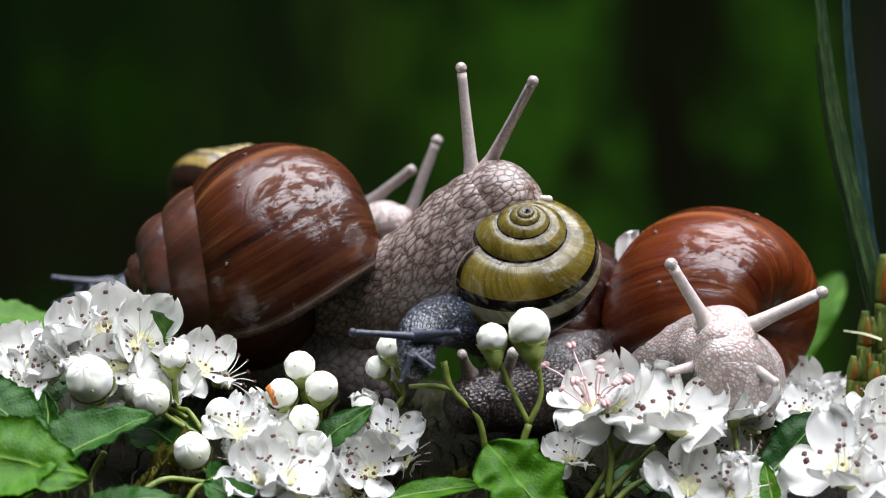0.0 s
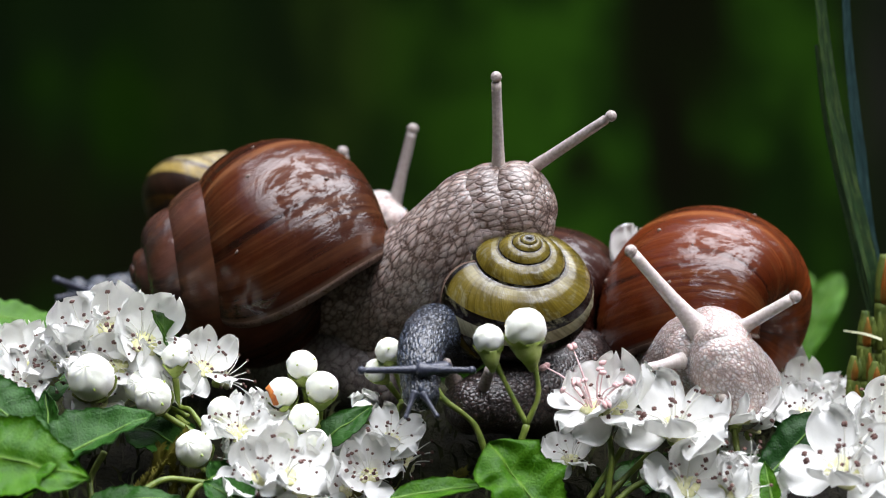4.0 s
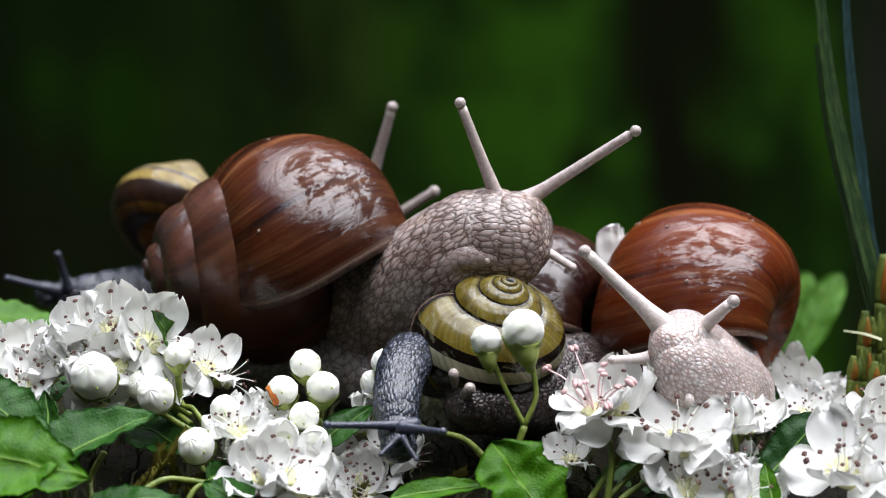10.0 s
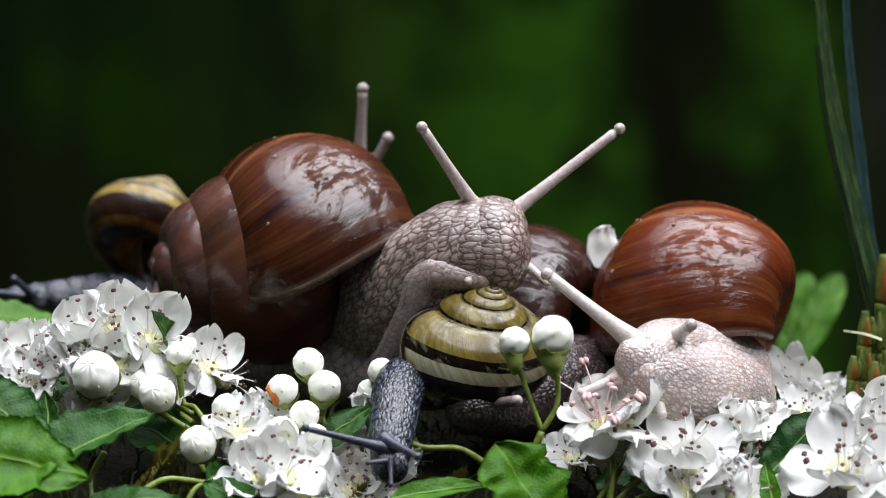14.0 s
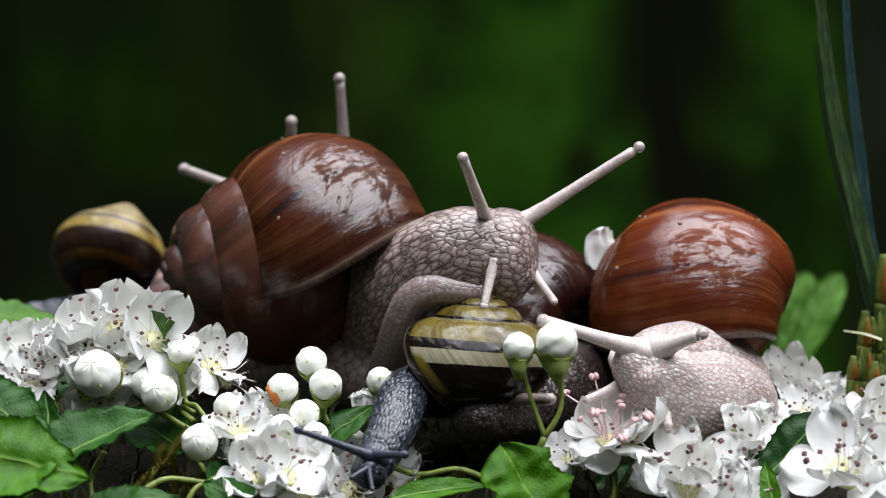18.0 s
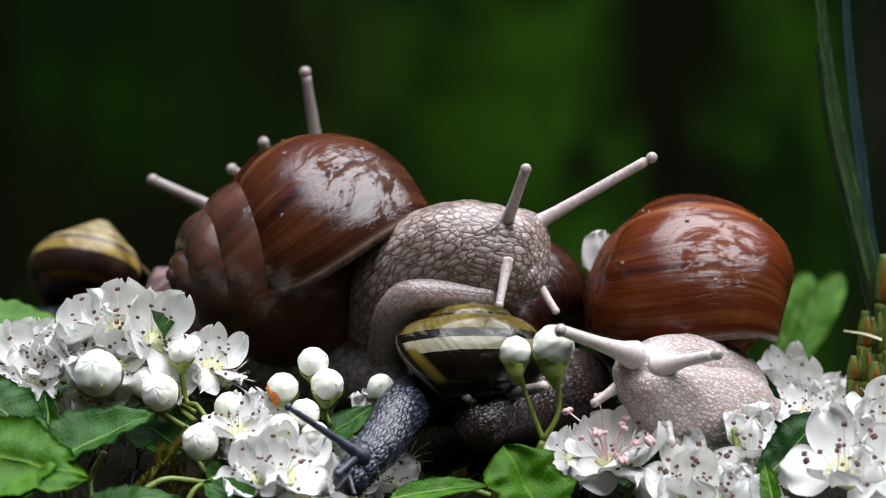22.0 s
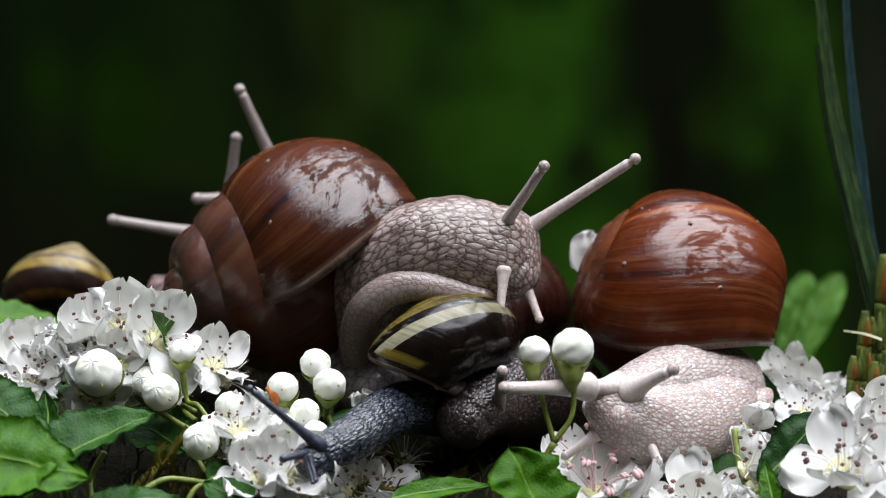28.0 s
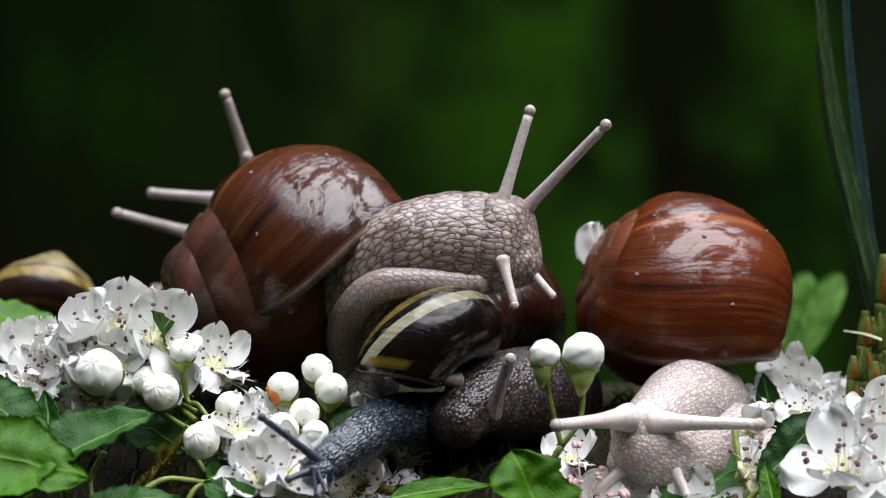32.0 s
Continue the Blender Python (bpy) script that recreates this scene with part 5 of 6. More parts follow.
def motions():
    T = Track
    # the large tan snail
    shell = (T()(0, 435, 465, -0.996, -0.05, -0.073, -20.5)(3, 443, 459, -0.992, -0.08, -0.07, -17.5)(6, 452, 453, -0.988, -0.118, -0.066, -14)(9, 466, 448, -0.982, -0.165, -0.06, -9.5)
             (13, 477, 445, -0.979, -0.195, -0.056, -6)(17, 496, 446, -0.977, -0.197, -0.07, -2.5)(19, 505, 446, -0.975, -0.198, -0.085, -0.5)(23, 512, 450, -0.972, -0.198, -0.125, 2.5)
             (25, 510, 453, -0.97, -0.197, -0.15, 3.2)(28, 499, 462, -0.962, -0.188, -0.205, 3.2)(30, 493, 470, -0.955, -0.18, -0.245, 3.2)(32, 484, 479, -0.946, -0.168, -0.278, 3.2))
    neck = (T()(0, (560, 560), (680, 520), (760, 460), (825, 390), (880, 362))(3, (560, 560), (690, 512), (780, 430), (850, 365), (915, 350))
            (6, (560, 570), (690, 520), (770, 445), (840, 385), (915, 385))(9, (570, 570), (690, 520), (770, 450), (850, 400), (915, 405))
            (11, (570, 570), (685, 520), (770, 455), (845, 412), (900, 415))(13, (570, 570), (690, 515), (760, 462), (825, 420), (880, 420))
            (17, (590, 570), (695, 520), (755, 470), (820, 440), (885, 440))(19, (600, 580), (690, 520), (755, 465), (825, 440), (900, 445))
            (21, (600, 580), (690, 520), (755, 455), (825, 430), (905, 440))(23, (600, 580), (680, 520), (750, 455), (825, 430), (900, 440))
            (25, (590, 580), (670, 520), (740, 455), (815, 425), (890, 440))(28, (570, 580), (655, 520), (720, 450), (805, 422), (885, 435))
            (30, (560, 580), (645, 525), (710, 450), (805, 420), (885, 430))(32, (550, 590), (635, 530), (705, 450), (800, 415), (885, 412)))
    face = (T()(0, (875, 356), (900, 366))(3, (915, 345), (940, 365))(6, (920, 380), (945, 420))(9, (925, 400), (940, 440))(11, (905, 405), (915, 450))(13, (880, 405), (890, 455))
            (17, (880, 430), (890, 480))(19, (905, 430), (920, 490))(21, (915, 430), (925, 495))(25, (900, 430), (915, 490))(28, (895, 430), (910, 490))(32, (890, 405), (915, 470)))
    flank = (T()(0, (640, 610), (730, 580), (790, 510), (850, 420), (900, 365))(6, (640, 620), (720, 590), (775, 510), (840, 440), (910, 425))
             (9, (630, 620), (710, 590), (760, 520), (820, 450), (900, 440))(13, (630, 630), (690, 590), (745, 520), (800, 470), (870, 465))
             (17, (640, 640), (690, 590), (745, 515), (790, 480), (860, 485))(19, (670, 640), (715, 570), (755, 505), (800, 475), (870, 485))
             (23, (660, 640), (705, 570), (745, 500), (795, 470), (870, 485))(28, (640, 640), (665, 560), (710, 490), (775, 460), (860, 480))(32, (620, 640), (645, 560), (690, 490), (755, 455), (850, 465)))
    side = T()
    for t in TIMES:
        side(t, *[(a + b) / 2 for a, b in zip(neck.at(t), flank.at(t))])
    rim = (T()(0, (640, 650), (720, 600), (790, 500), (840, 420), (890, 365))(6, (640, 680), (725, 610), (795, 505), (860, 430), (940, 430))(9, (640, 690), (715, 615), (780, 510), (830, 455), (925, 450))
           (13, (640, 700), (700, 640), (745, 545), (775, 490), (870, 495))(17, (650, 700), (690, 650), (722, 560), (755, 505), (840, 515))(19, (690, 690), (700, 620), (718, 560), (750, 530), (870, 530))
           (23, (690, 680), (685, 610), (697, 555), (740, 528), (870, 535))(25, (680, 670), (672, 600), (690, 545), (735, 515), (860, 530))(28, (650, 670), (637, 595), (665, 540), (735, 512), (860, 535))
           (32, (628, 670), (615, 595), (640, 540), (700, 508), (850, 508)))
    rim.rows = [[x + (-5, -6)[i % 2] for i, x in enumerate(r)] for r in rim.rows]
    foot = (T()(0, (350, 660), (470, 640), (600, 650), (690, 670))(13, (370, 660), (490, 650), (610, 650), (690, 680))(23, (380, 660), (500, 660), (620, 650), (690, 680))(32, (370, 670), (490, 670), (600, 660), (650, 690)))
    left = (T()(0, 815, 110, 835, 305)(3, 870, 115, 875, 305)(6, 886, 161, 893, 330)(9, 846, 169, 888, 345)(11, 782, 179, 866, 350)(13, 748, 204, 842, 358)(17, 770, 256, 845, 380)
            (19, 879, 286, 882, 400)(21, 945, 303, 893, 400)(23, 919, 285, 895, 400)(25, 915, 289, 882, 402)(28, 967, 288, 888, 405)(30, 948, 234, 878, 390)(32, 941, 186, 882, 380))
    right = (T()(0, 947, 137, 865, 292)(3, 1058, 181, 915, 300)(6, 1124, 235, 938, 332)(9, 1136, 234, 948, 345)(11, 1127, 217, 938, 350)(13, 1107, 216, 918, 366)(17, 1117, 235, 918, 382)
             (19, 1161, 277, 950, 390)(21, 1169, 286, 955, 392)(23, 1152, 262, 950, 395)(25, 1153, 267, 945, 390)(28, 1133, 276, 940, 400)(30, 1096, 245, 935, 392)(32, 1079, 214, 928, 372))
    low_l = (T()(0, 880, 350, 860, 330)(6, 905, 415, 900, 390)(9, 858, 455, 890, 425)(11, 853, 473, 890, 440)(13, 831, 494, 855, 455)(17, 838, 536, 852, 488)(19, 875, 556, 886, 490)
             (21, 887, 545, 895, 490)(23, 875, 550, 888, 495)(25, 880, 552, 886, 500)(28, 884, 570, 890, 500)(30, 887, 560, 888, 500)(32, 913, 547, 896, 485))
    low_r = (T()(0, 978, 354, 925, 350)(3, 968, 378, 940, 360)(6, 970, 446, 945, 415)(9, 1024, 466, 965, 435)(11, 1004, 488, 955, 450)(13, 976, 498, 930, 460)(17, 979, 530, 935, 482)
             (19, 990, 548, 960, 500)(21, 985, 559, 952, 505)(23, 989, 553, 955, 502)(25, 981, 548, 942, 503)(28, 957, 572, 935, 515)(30, 963, 543, 936, 502)(32, 982, 528, 942, 483))
    move_snail(A, shell, 10, {"neck": (neck, (22, 6, -3, -6, -8)), "face": (face, (-7, -10)), "flank": (side, (18, 3, -5, -7.5, -9)), "foot_edge": (rim, (7, -1, -9, -12.5, -13)), "foot": (foot, (22, 18, 11, 3))},
               {"left": (left, (-8, -11)), "right": (right, (-6, -8)), "low_left": (low_l, (-12, -16)), "low_right": (low_r, (-10, -11))}, cap=16)
    # the russet snail
    shell = (T()(0, 1250, 553, -0.56, 0.8, 0.2, -15)(6, 1236, 550, -0.7, 0.66, 0.25, -14)(9, 1228, 547, -0.77, 0.57, 0.28, -14)(13, 1222, 543, -0.834, 0.461, 0.302, -14)
             (19, 1218, 536, -0.865, 0.34, 0.35, -15)(23, 1211, 528, -0.885, 0.235, 0.4, -16)(25, 1206, 525, -0.888, 0.19, 0.41, -17)(28, 1196, 523, -0.885, 0.11, 0.44, -21)(30, 1215, 527, -0.88, 0.05, 0.465, -25)(32, 1203, 529, -0.875, -0.01, 0.483, -28))
    neck = (T()(0, (1200, 640), (1245, 630), (1280, 600), (1292, 658))(3, (1200, 645), (1240, 630), (1278, 605), (1299, 660))(6, (1240, 660), (1230, 620), (1235, 605), (1258, 660))
            (9, (1240, 660), (1225, 630), (1215, 605), (1231, 660))(11, (1290, 670), (1230, 640), (1195, 610), (1188, 656))(13, (1280, 660), (1220, 640), (1170, 620), (1157, 666))
            (17, (1270, 665), (1210, 640), (1155, 640), (1142, 679))(19, (1270, 680), (1210, 650), (1160, 640), (1147, 679))(21, (1270, 690), (1215, 660), (1165, 650), (1142, 682))
            (23, (1270, 695), (1210, 670), (1155, 660), (1132, 699))(25, (1270, 690), (1200, 670), (1135, 670), (1109, 716))(28, (1260, 690), (1180, 690), (1115, 710), (1096, 749))
            (30, (1250, 710), (1190, 700), (1130, 720), (1104, 766))(32, (1240, 720), (1210, 720), (1160, 750), (1128, 796)))
    flank = (T()(0, (1270, 640), (1310, 660), (1335, 668))(6, (1240, 650), (1290, 680), (1330, 700))(11, (1220, 650), (1270, 680), (1322, 700))(17, (1190, 680), (1260, 690), (1332, 710))
             (21, (1200, 700), (1260, 720), (1332, 722))(25, (1175, 715), (1240, 725), (1312, 708))(28, (1160, 752), (1230, 745), (1302, 716))(32, (1160, 815), (1230, 798), (1312, 762)))
    rim = (T()(0, (1345, 650), (1330, 690), (1300, 705))(6, (1350, 710), (1310, 725), (1250, 715))(11, (1345, 715), (1280, 720), (1210, 710))(17, (1345, 725), (1270, 745), (1185, 750))
           (21, (1350, 735), (1270, 785), (1195, 780))(25, (1345, 710), (1260, 790), (1170, 800))(28, (1335, 720), (1240, 815), (1160, 825))(32, (1350, 790), (1290, 860), (1180, 890)))
    chest = T()
    for t in TIMES:
        n, f = neck.at(t), flank.at(t)
        chest(t, ((n[4] + n[6]) / 2, (n[5] + n[7]) / 2 + 6), ((n[6] + f[2]) / 2 + 4, (n[7] + f[3]) / 2 + 10), (f[2] + 15, f[3] + 14))
    left = (T()(0, 1182, 459, 1250, 570)(3, 1127, 436, 1235, 562)(6, 1074, 436, 1198, 575)(9, 1038, 433, 1178, 575)(11, 1011, 443, 1155, 572)(13, 971, 459, 1120, 590)(17, 935, 545, 1110, 615)
            (19, 975, 578, 1125, 618)(21, 995, 588, 1130, 630)(23, 965, 578, 1120, 632)(25, 932, 606, 1100, 650)(28, 885, 687, 1072, 685)(30, 925, 742, 1088, 708)(32, 978, 754, 1125, 738))
    right = (T()(0, 1465, 513, 1315, 583)(3, 1440, 520, 1312, 585)(6, 1364, 519, 1278, 585)(9, 1322, 521, 1245, 585)(11, 1288, 540, 1230, 580)(13, 1228, 565, 1200, 592)(17, 1252, 588, 1192, 605)
             (19, 1254, 592, 1185, 618)(21, 1290, 616, 1192, 638)(23, 1259, 633, 1188, 648)(25, 1224, 648, 1165, 665)(28, 1200, 650, 1135, 682)(30, 1265, 711, 1152, 712)(32, 1356, 752, 1185, 748))
    low_l = (T()(0, 1180, 660, 1220, 650)(6, 1112, 649, 1160, 640)(9, 1085, 636, 1140, 632)(11, 1060, 649, 1130, 642)(13, 1022, 687, 1090, 662)(17, 1027, 712, 1085, 688)(21, 1054, 707, 1090, 685)
             (23, 1035, 732, 1085, 692)(25, 1009, 747, 1072, 712)(28, 994, 812, 1055, 770)(30, 997, 842, 1050, 808)(32, 1050, 874, 1095, 838))
    low_r = (T()(0, 1378, 681, 1325, 645)(6, 1240, 720, 1240, 690)(11, 1212, 715, 1205, 680)(13, 1174, 733, 1165, 695)(17, 1182, 754, 1175, 715)(21, 1190, 784, 1185, 745)(25, 1183, 803, 1165, 760)
             (28, 1168, 824, 1150, 785)(30, 1193, 861, 1162, 812)(32, 1220, 884, 1200, 845))
    move_snail(B, shell, 10, {"neck": (neck, (-2, -10, -21, -25)), "flank": (flank, (-18, -14, -7)), "foot_edge": (rim, (-8, -18, -25)), "chest": (chest, (-24, -21, -14))},
               {"left": (left, (-24, -27, 13)), "right": (right, (-23, -28)), "low_left": (low_l, -25), "low_right": (low_r, -27)})
    # the dark snail
    shell = (T()(0, 980, 552, -0.58, 0.79, 0.22, -15)(6, 957, 540, -0.6, 0.77, 0.22, -15)(9, 946, 538, -0.6, 0.77, 0.22, -15)(13, 926, 536, -0.6, 0.77, 0.22, -12)(19, 910, 548, -0.5, 0.8, 0.3, 0)
             (23, 892, 547, -0.45, 0.8, 0.35, 8)(28, 860, 550, -0.35, 0.8, 0.45, 20)(32, 848, 552, -0.3, 0.8, 0.5, 25))
    body = (T()(0, (1040, 660), (980, 690), (900, 700), (830, 720))(13, (1020, 670), (960, 690), (890, 710), (830, 720))(21, (1000, 690), (940, 710), (890, 730), (850, 750))
            (25, (1000, 700), (930, 710), (870, 720), (850, 760))(28, (990, 700), (930, 695), (865, 708), (820, 748))(32, (980, 700), (915, 700), (850, 708), (808, 748)))
    left = T()(0, 815, 622, 830, 660)(6, 775, 645, 790, 680)(13, 820, 665, 825, 700)(21, 830, 700, 850, 720)(28, 770, 680, 810, 690)(30, 765, 672, 805, 674)(32, 760, 666, 805, 674)
    right = T()(0, 910, 618, 895, 665)(6, 850, 662, 835, 700)(9, 826, 665, 815, 700)(11, 855, 706, 835, 715)(17, 980, 712, 920, 712)(21, 985, 685, 930, 690)(25, 905, 690, 890, 715)(28, 890, 650, 885, 700)(30, 915, 604, 885, 690)(32, 906, 627, 880, 705)
    move_snail(M, shell, 22, {"body": (body, (6, -5, -15, -20))}, {"left": (left, -20), "right": (right, -22)})
    # the yellow banded snail
    shell = (T()(0, 932, 469, -0.03, -0.69, 0.73, -137)(3, 921, 502, 0.08, -0.64, 0.77, -142)(6, 903, 555, 0.18, -0.57, 0.80, -147)(9, 874, 586, 0.24, -0.55, 0.8, -148)(11, 859, 598, 0.24, -0.5, 0.82, -148)
             (13, 845, 610, 0.22, -0.42, 0.87, -146)(17, 847, 620, 0.16, -0.1, 0.97, -142)(19, 843, 622, 0.1, 0.08, 0.98, -140)(21, 835, 620, 0.05, 0.18, 0.97, -140)(23, 828, 619, 0.0, 0.24, 0.95, -140)
             (25, 808, 613, -0.12, 0.34, 0.92, -140)(28, 785, 607, -0.3, 0.45, 0.84, -140)(30, 768, 603, -0.4, 0.5, 0.77, -140)(32, 757, 605, -0.46, 0.5, 0.73, -140))
    neck = (T()(0, (850, 580), (790, 568), (745, 590), (738, 640))(3, (830, 590), (780, 575), (752, 610), (755, 680))(6, (790, 640), (740, 610), (722, 660), (717, 735))(9, (780, 650), (728, 630), (708, 700), (715, 775))
            (11, (770, 660), (718, 645), (697, 710), (697, 805))(13, (760, 670), (710, 670), (697, 745), (690, 820))(17, (770, 690), (715, 705), (685, 780), (670, 840))(19, (790, 690), (725, 695), (692, 765), (640, 835))
            (21, (800, 700), (725, 715), (675, 785), (630, 850))(23, (800, 710), (725, 715), (670, 785), (610, 845))(25, (800, 720), (715, 715), (650, 770), (592, 845))(28, (800, 725), (705, 725), (625, 775), (550, 815))
            (30, (800, 730), (695, 735), (615, 775), (552, 825))(32, (790, 745), (695, 745), (625, 785), (562, 835)))
    left = (T()(0, 617, 588, 722, 595)(3, 647, 628, 738, 634)(6, 592, 718, 695, 698)(9, 597, 737, 695, 737)(11, 545, 766, 675, 768)(13, 535, 754, 660, 783)(17, 522, 764, 655, 800)
            (19, 521, 742, 635, 803)(21, 516, 693, 625, 788)(23, 488, 755, 608, 800)(25, 463, 769, 592, 797)(28, 436, 684, 548, 775)(30, 468, 684, 558, 790)(32, 458, 735, 555, 808))
    right = (T()(0, 814, 588, 750, 594)(3, 857, 635, 765, 634)(6, 776, 697, 732, 697)(9, 801, 741, 732, 738)(11, 774, 786, 710, 772)(13, 746, 805, 695, 778)(17, 731, 818, 680, 807)
             (19, 714, 797, 655, 803)(21, 626, 855, 642, 810)(23, 576, 830, 612, 815)(25, 643, 838, 605, 802)(28, 496, 814, 542, 802)(30, 499, 819, 552, 807)(32, 505, 851, 560, 828))
    low_l = T()(0, 708, 680, 725, 640)(3, 730, 720, 738, 690)(6, 680, 785, 700, 750)(9, 675, 805, 695, 780)(13, 650, 812, 675, 810)(21, 600, 870, 620, 850)(28, 555, 858, 548, 830)(32, 560, 880, 556, 845)
    low_r = T()(0, 770, 655, 750, 640)(3, 780, 720, 765, 690)(6, 762, 772, 735, 750)(9, 752, 805, 730, 780)(13, 695, 855, 695, 825)(21, 640, 880, 632, 855)(28, 560, 855, 552, 825)(32, 580, 875, 566, 845)
    move_snail(Y, shell, -15, {"neck": (neck, (-9, -20, -31, -37))}, {"left": (left, -39), "right": (right, -39), "low_left": (low_l, -41), "low_right": (low_r, -41)}, (0, -1, 0))
    # the ochre snail behind
    shell = (T()(0, 412, 348, 0.45, 0.3, 0.85, 20)(3, 376, 358, 0.42, 0.35, 0.87, 20)(6, 352, 366, 0.4, 0.4, 0.85, 20)(9, 324, 372, 0.35, 0.45, 0.84, 20)(13, 281, 396, 0.3, 0.5, 0.83, 20)
             (17, 220, 440, 0.25, 0.52, 0.82, 20)(19, 197, 466, 0.22, 0.4, 0.87, 20)(23, 158, 492, 0.18, 0.4, 0.87, 20)(25, 150, 503, 0.15, 0.4, 0.87, 20)(28, 122, 525, 0.12, 0.5, 0.85, 20)(32, 90, 541, 0.12, 0.5, 0.85, 20))
    body = (T()(0, (420, 480), (320, 500), (220, 515), (150, 515))(6, (380, 490), (290, 505), (200, 515), (130, 515))(9, (360, 490), (260, 505), (170, 515), (95, 520))(13, (300, 510), (210, 515), (120, 520), (40, 525))
            (19, (250, 550), (160, 560), (80, 570), (-30, 575))(25, (200, 570), (110, 585), (20, 590), (-90, 595))(32, (140, 600), (50, 610), (-40, 620), (-150, 625)))
    left = T()(0, 90, 492, 160, 500)(3, 105, 490, 165, 515)(6, 70, 503, 140, 520)(9, 15, 485, 100, 510)(11, 0, 500, 75, 515)(13, -25, 505, 50, 520)(19, -110, 560, -40, 570)(32, -240, 610, -160, 620)
    right = T()(0, 92, 542, 165, 510)(6, 100, 520, 150, 520)(9, 117, 442, 135, 500)(11, 80, 452, 100, 510)(13, 35, 487, 70, 515)(19, -60, 500, -35, 565)(32, -180, 560, -155, 620)
    move_snail(D, shell, 60, {"body": (body, (62, 58, 54, 52))}, {"left": (left, 50), "right": (right, 50)}, (0, -1, 0))
    # the greyish snail behind
    shell = T()(0, 350, 560, -0.5, 0.3, 0.8, 0)(13, 340, 555, -0.5, 0.3, 0.8, 0)(24, 322, 550, -0.5, 0.3, 0.8, 0)(32, 318, 580, -0.5, 0.3, 0.8, 0)
    neck = (T()(0, (540, 480), (620, 440), (665, 400), (705, 395))(3, (520, 480), (600, 440), (660, 380), (700, 395))(6, (520, 480), (600, 430), (650, 380), (685, 395))(9, (500, 480), (570, 430), (620, 370), (660, 350))
            (13, (480, 480), (550, 430), (600, 370), (640, 340))(19, (440, 480), (490, 430), (530, 360), (570, 320))(23, (430, 480), (460, 430), (480, 370), (500, 345))(28, (420, 480), (430, 430), (430, 390), (435, 365))(32, (410, 480), (420, 440), (420, 400), (415, 380)))
    left = (T()(0, 777, 240, 720, 390)(3, 744, 225, 703, 385)(6, 694, 205, 675, 345)(9, 696, 185, 660, 310)(11, 695, 175, 660, 310)(13, 659, 155, 645, 290)(17, 612, 133, 618, 275)(19, 587, 125, 600, 270)
            (21, 558, 117, 578, 260)(23, 518, 120, 545, 265)(25, 478, 125, 520, 265)(28, 420, 150, 485, 290)(30, 402, 150, 465, 290)(32, 395, 158, 445, 305))
    right = (T()(0, 734, 296, 665, 350)(3, 598, 257, 605, 340)(6, 660, 280, 690, 400)(9, 745, 378, 690, 400)(11, 793, 287, 700, 370)(13, 732, 254, 670, 330)(17, 569, 200, 565, 280)(19, 486, 220, 488, 280)(21, 485, 243, 490, 290)
             (23, 431, 247, 440, 320)(25, 384, 260, 405, 340)(28, 419, 235, 405, 350)(30, 440, 250, 430, 330)(32, 440, 270, 420, 330))
    low_l = T()(0, 480, 330, 480, 400)(13, 430, 330, 450, 380)(17, 341, 291, 410, 320)(19, 293, 298, 395, 338)(21, 277, 303, 385, 350)(23, 243, 330, 355, 382)(25, 215, 381, 335, 407)(28, 190, 388, 335, 412)(30, 205, 353, 345, 407)(32, 198, 375, 335, 412)
    low_r = T()(0, 520, 330, 520, 400)(17, 480, 330, 480, 400)(21, 420, 295, 450, 350)(23, 398, 314, 440, 320)(25, 372, 328, 425, 325)(28, 340, 352, 410, 350)(30, 310, 345, 400, 350)(32, 260, 341, 390, 352)
    move_snail(E, shell, 44, {"neck": (neck, (46, 42, 40, 38))}, {"left": (left, 40), "right": (right, 42), "low_left": (low_l, 44), "low_right": (low_r, 44)})
    # plants that the snails push
    slide(MOVING["twin_sprig"], T()(0, 909, 841, 0)(3, 909, 841, -0.5)(6, 900, 845, -1.5)(9, 900, 844, -1)(11, 908, 845, -0.5)(13, 920, 849, 5)(17, 925, 856, 7)(19, 927, 864, 7)(21, 925, 866, 6)(23, 925, 868, 6)(25, 930, 866, 6)(28, 937, 867, 11)(30, 943, 869, 12)(32, 947, 872, 13), -35)
    for ob, h, v, y in LEFT:
        slide(ob, T()(0, h, v, 0)(9, h + 8, v - 2, 0)(19, h + 20, v - 5, 0)(32, h + 25, v - 8, 0), y)
    for ob, h, v, y in LEFT_BUDS:
        dh, dv = (17 if h < 420 else 1), (-11 if v < 770 else -18)
        slide(ob, T()(0, h, v, 0)(9, h + dh * 0.4, v + dv * 0.4, 0)(19, h + dh * 0.85, v + dv * 0.85, 0)(32, h + dh, v + dv, 0), y)
    for ob, h, v, y in MID_LOW:
        slide(ob, T()(0, h, v, 0)(6, h, v + 8, 0)(11, h - 2, v + 35, -4)(17, h - 4, v + 65, -8)(23, h - 5, v + 90, -10)(32, h - 5, v + 110, -10), y)
    for ob, h, v, y in MID_BUDS:
        slide(ob, T()(0, h, v, 0)(6, h - 4, v + 10, -3)(13, h - 14, v + 38, -8)(17, h - 18, v + 55, -8)(23, h - 16, v + 75, -6)(28, h - 14, v + 130, -6)(32, h - 14, v + 150, -6), y)
    for ob, h, v, y in RIGHT_LOW:
        slide(ob, T()(0, h, v, 0)(17, h, v + 6, 0)(21, h, v + 16, 2)(25, h + 2, v + 34, 4)(28, h + 5, v + 60, 6)(32, h + 10, v + 100, 8), y)
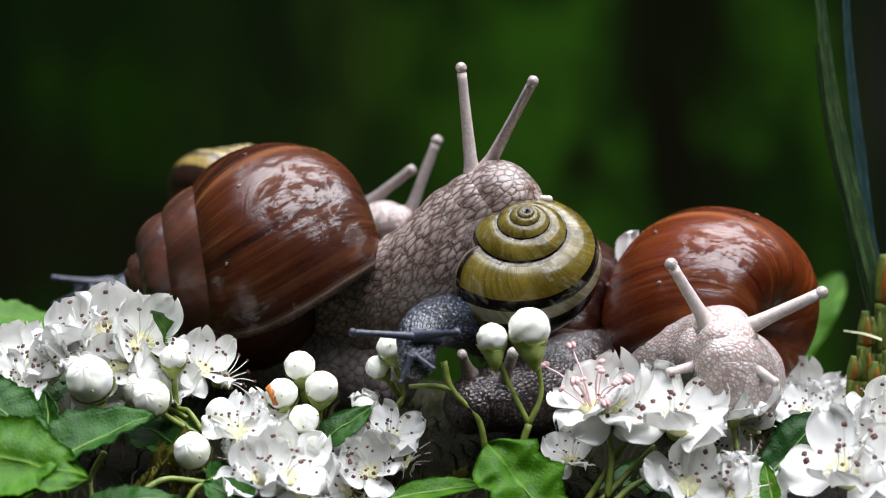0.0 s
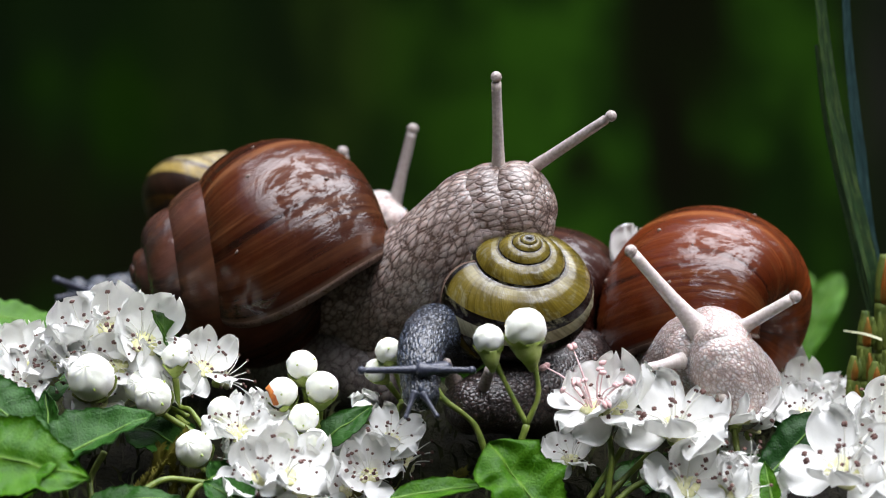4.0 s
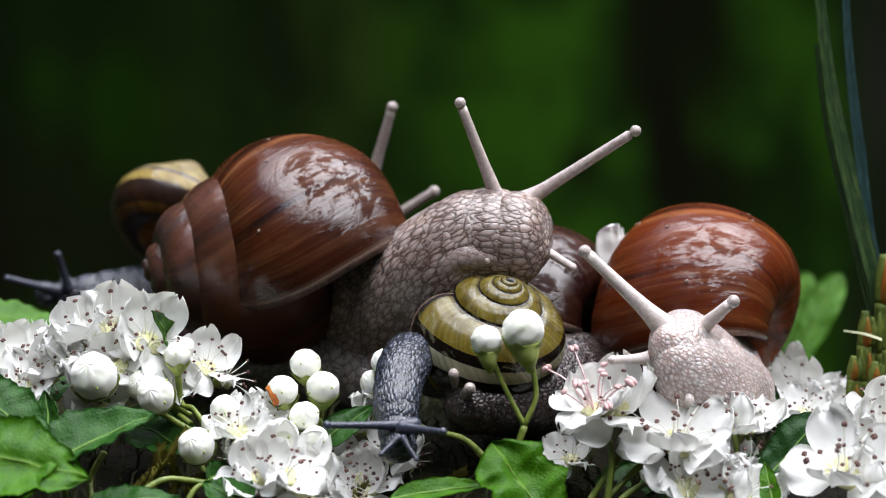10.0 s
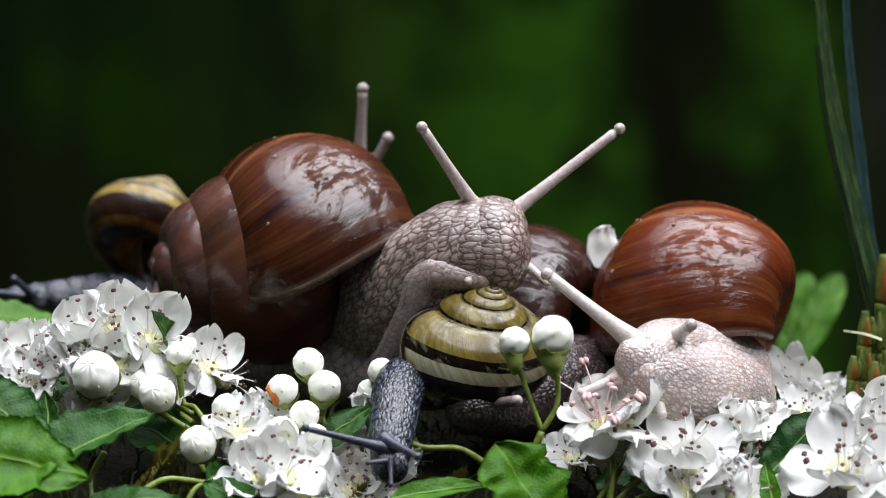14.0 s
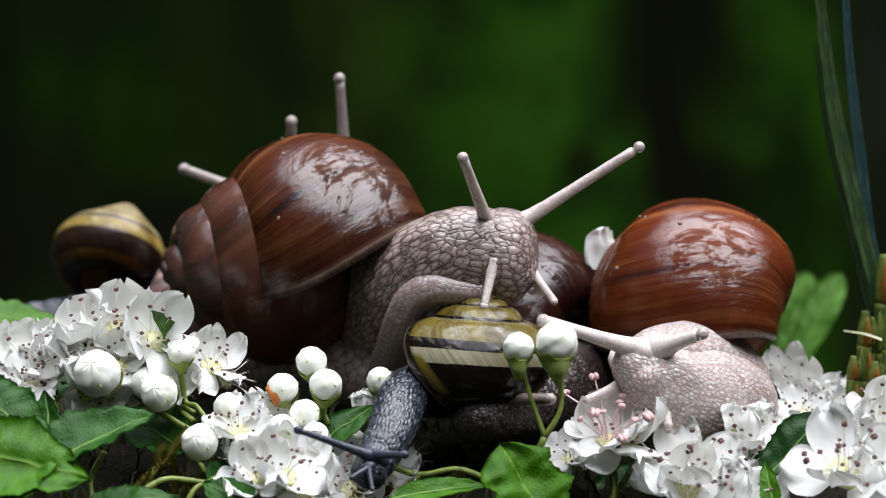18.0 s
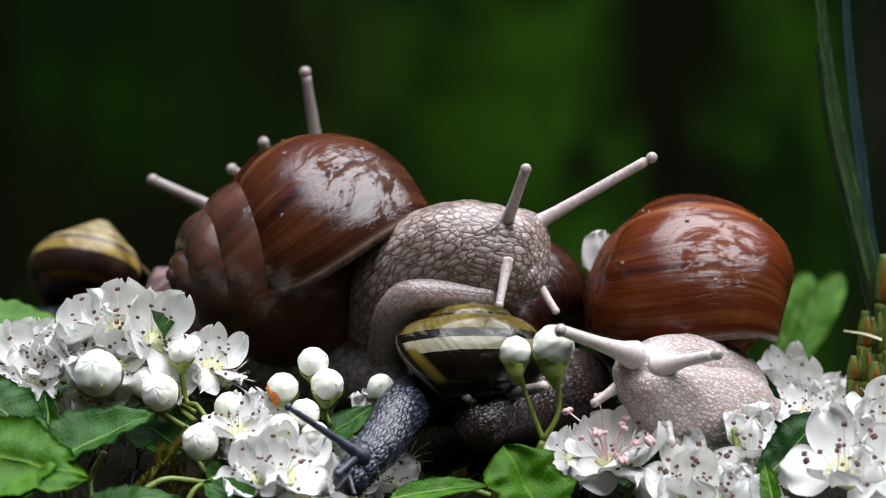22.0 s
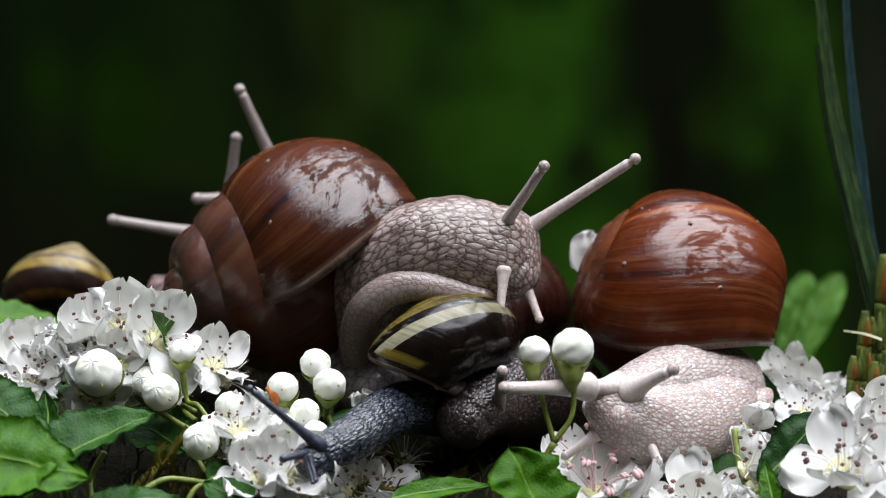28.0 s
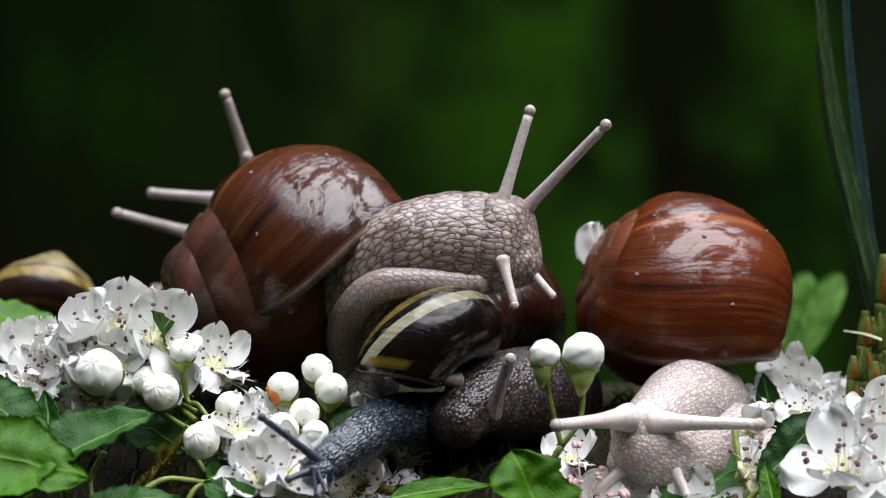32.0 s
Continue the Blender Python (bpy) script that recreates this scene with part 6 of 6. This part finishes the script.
    for ob, h, v, y in STALKS:
        slide(ob, T()(0, h, v, 0)(11, h, v + 8, 0)(17, h + 2, v + 42, 3)(21, h + 2, v + 70, 5)(25, h, v + 105, 6)(28, h - 2, v + 130, 8)(32, h - 5, v + 180, 8), y)
    slide(CURVED, T()(0, 860, 800, 0)(3, 860, 802, -4)(6, 862, 808, -22)(9, 864, 815, -32)(13, 866, 822, -42)(17, 868, 845, -55)(21, 868, 870, -60)(28, 868, 930, -60)(32, 868, 960, -60), -24)
    slide(MOVING["bud_a"], T()(0, 530, 648, 0)(9, 539, 645, 0)(19, 552, 640, 0)(28, 558, 644, 0)(32, 561, 653, 0), -22)
    slide(MOVING["bud_b"], T()(0, 569, 685, 0)(9, 571, 686, 0)(19, 577, 681, 0)(28, 583, 681, 0)(32, 586, 688, 0), -24)
    slide(MOVING["side_flower"], T()(0, 1085, 725, 0)(11, 1090, 730, 0)(17, 1105, 770, 4)(21, 1105, 808, 8)(25, 1095, 850, 10)(28, 1090, 880, 12)(32, 1085, 930, 15), -26)
    slide(MOVING["pink_flower"], T()(0, 1050, 722, 0)(11, 1055, 728, 0)(17, 1078, 772, 5)(21, 1080, 808, 10)(25, 1068, 850, 12)(28, 1055, 872, 14)(32, 1030, 905, 15), -27)
    slide(MOVING["big_flower"], T()(0, 1195, 750, 0)(9, 1198, 780, 2)(17, 1220, 840, 5)(21, 1228, 865, 8)(25, 1235, 885, 9)(28, 1238, 905, 10)(32, 1242, 940, 10), -30)
    slide(MOVING["chin_flower"], T()(0, 1300, 735, 0)(6, 1305, 748, 2)(17, 1318, 785, 8)(25, 1325, 815, 10)(32, 1342, 850, 12), -24)
    slide(MOVING["low_leaf"], T()(0, 985, 940, 0)(9, 984, 945, 3)(13, 984, 950, 5)(19, 984, 960, 9)(23, 985, 966, 11)(28, 987, 973, 13)(32, 988, 978, 14), -42)
    slide(MOVING["loose_petal"], T()(0, 1110, 450, 0)(3, 1106, 440, 0)(6, 1090, 435, 0)(9, 1080, 438, 0)(13, 1063, 440, 0)(19, 1055, 445, 0)(23, 1050, 450, 0)(28, 1030, 450, 0)(30, 1063, 435, 0)(32, 1040, 435, 0), 16)


motions()
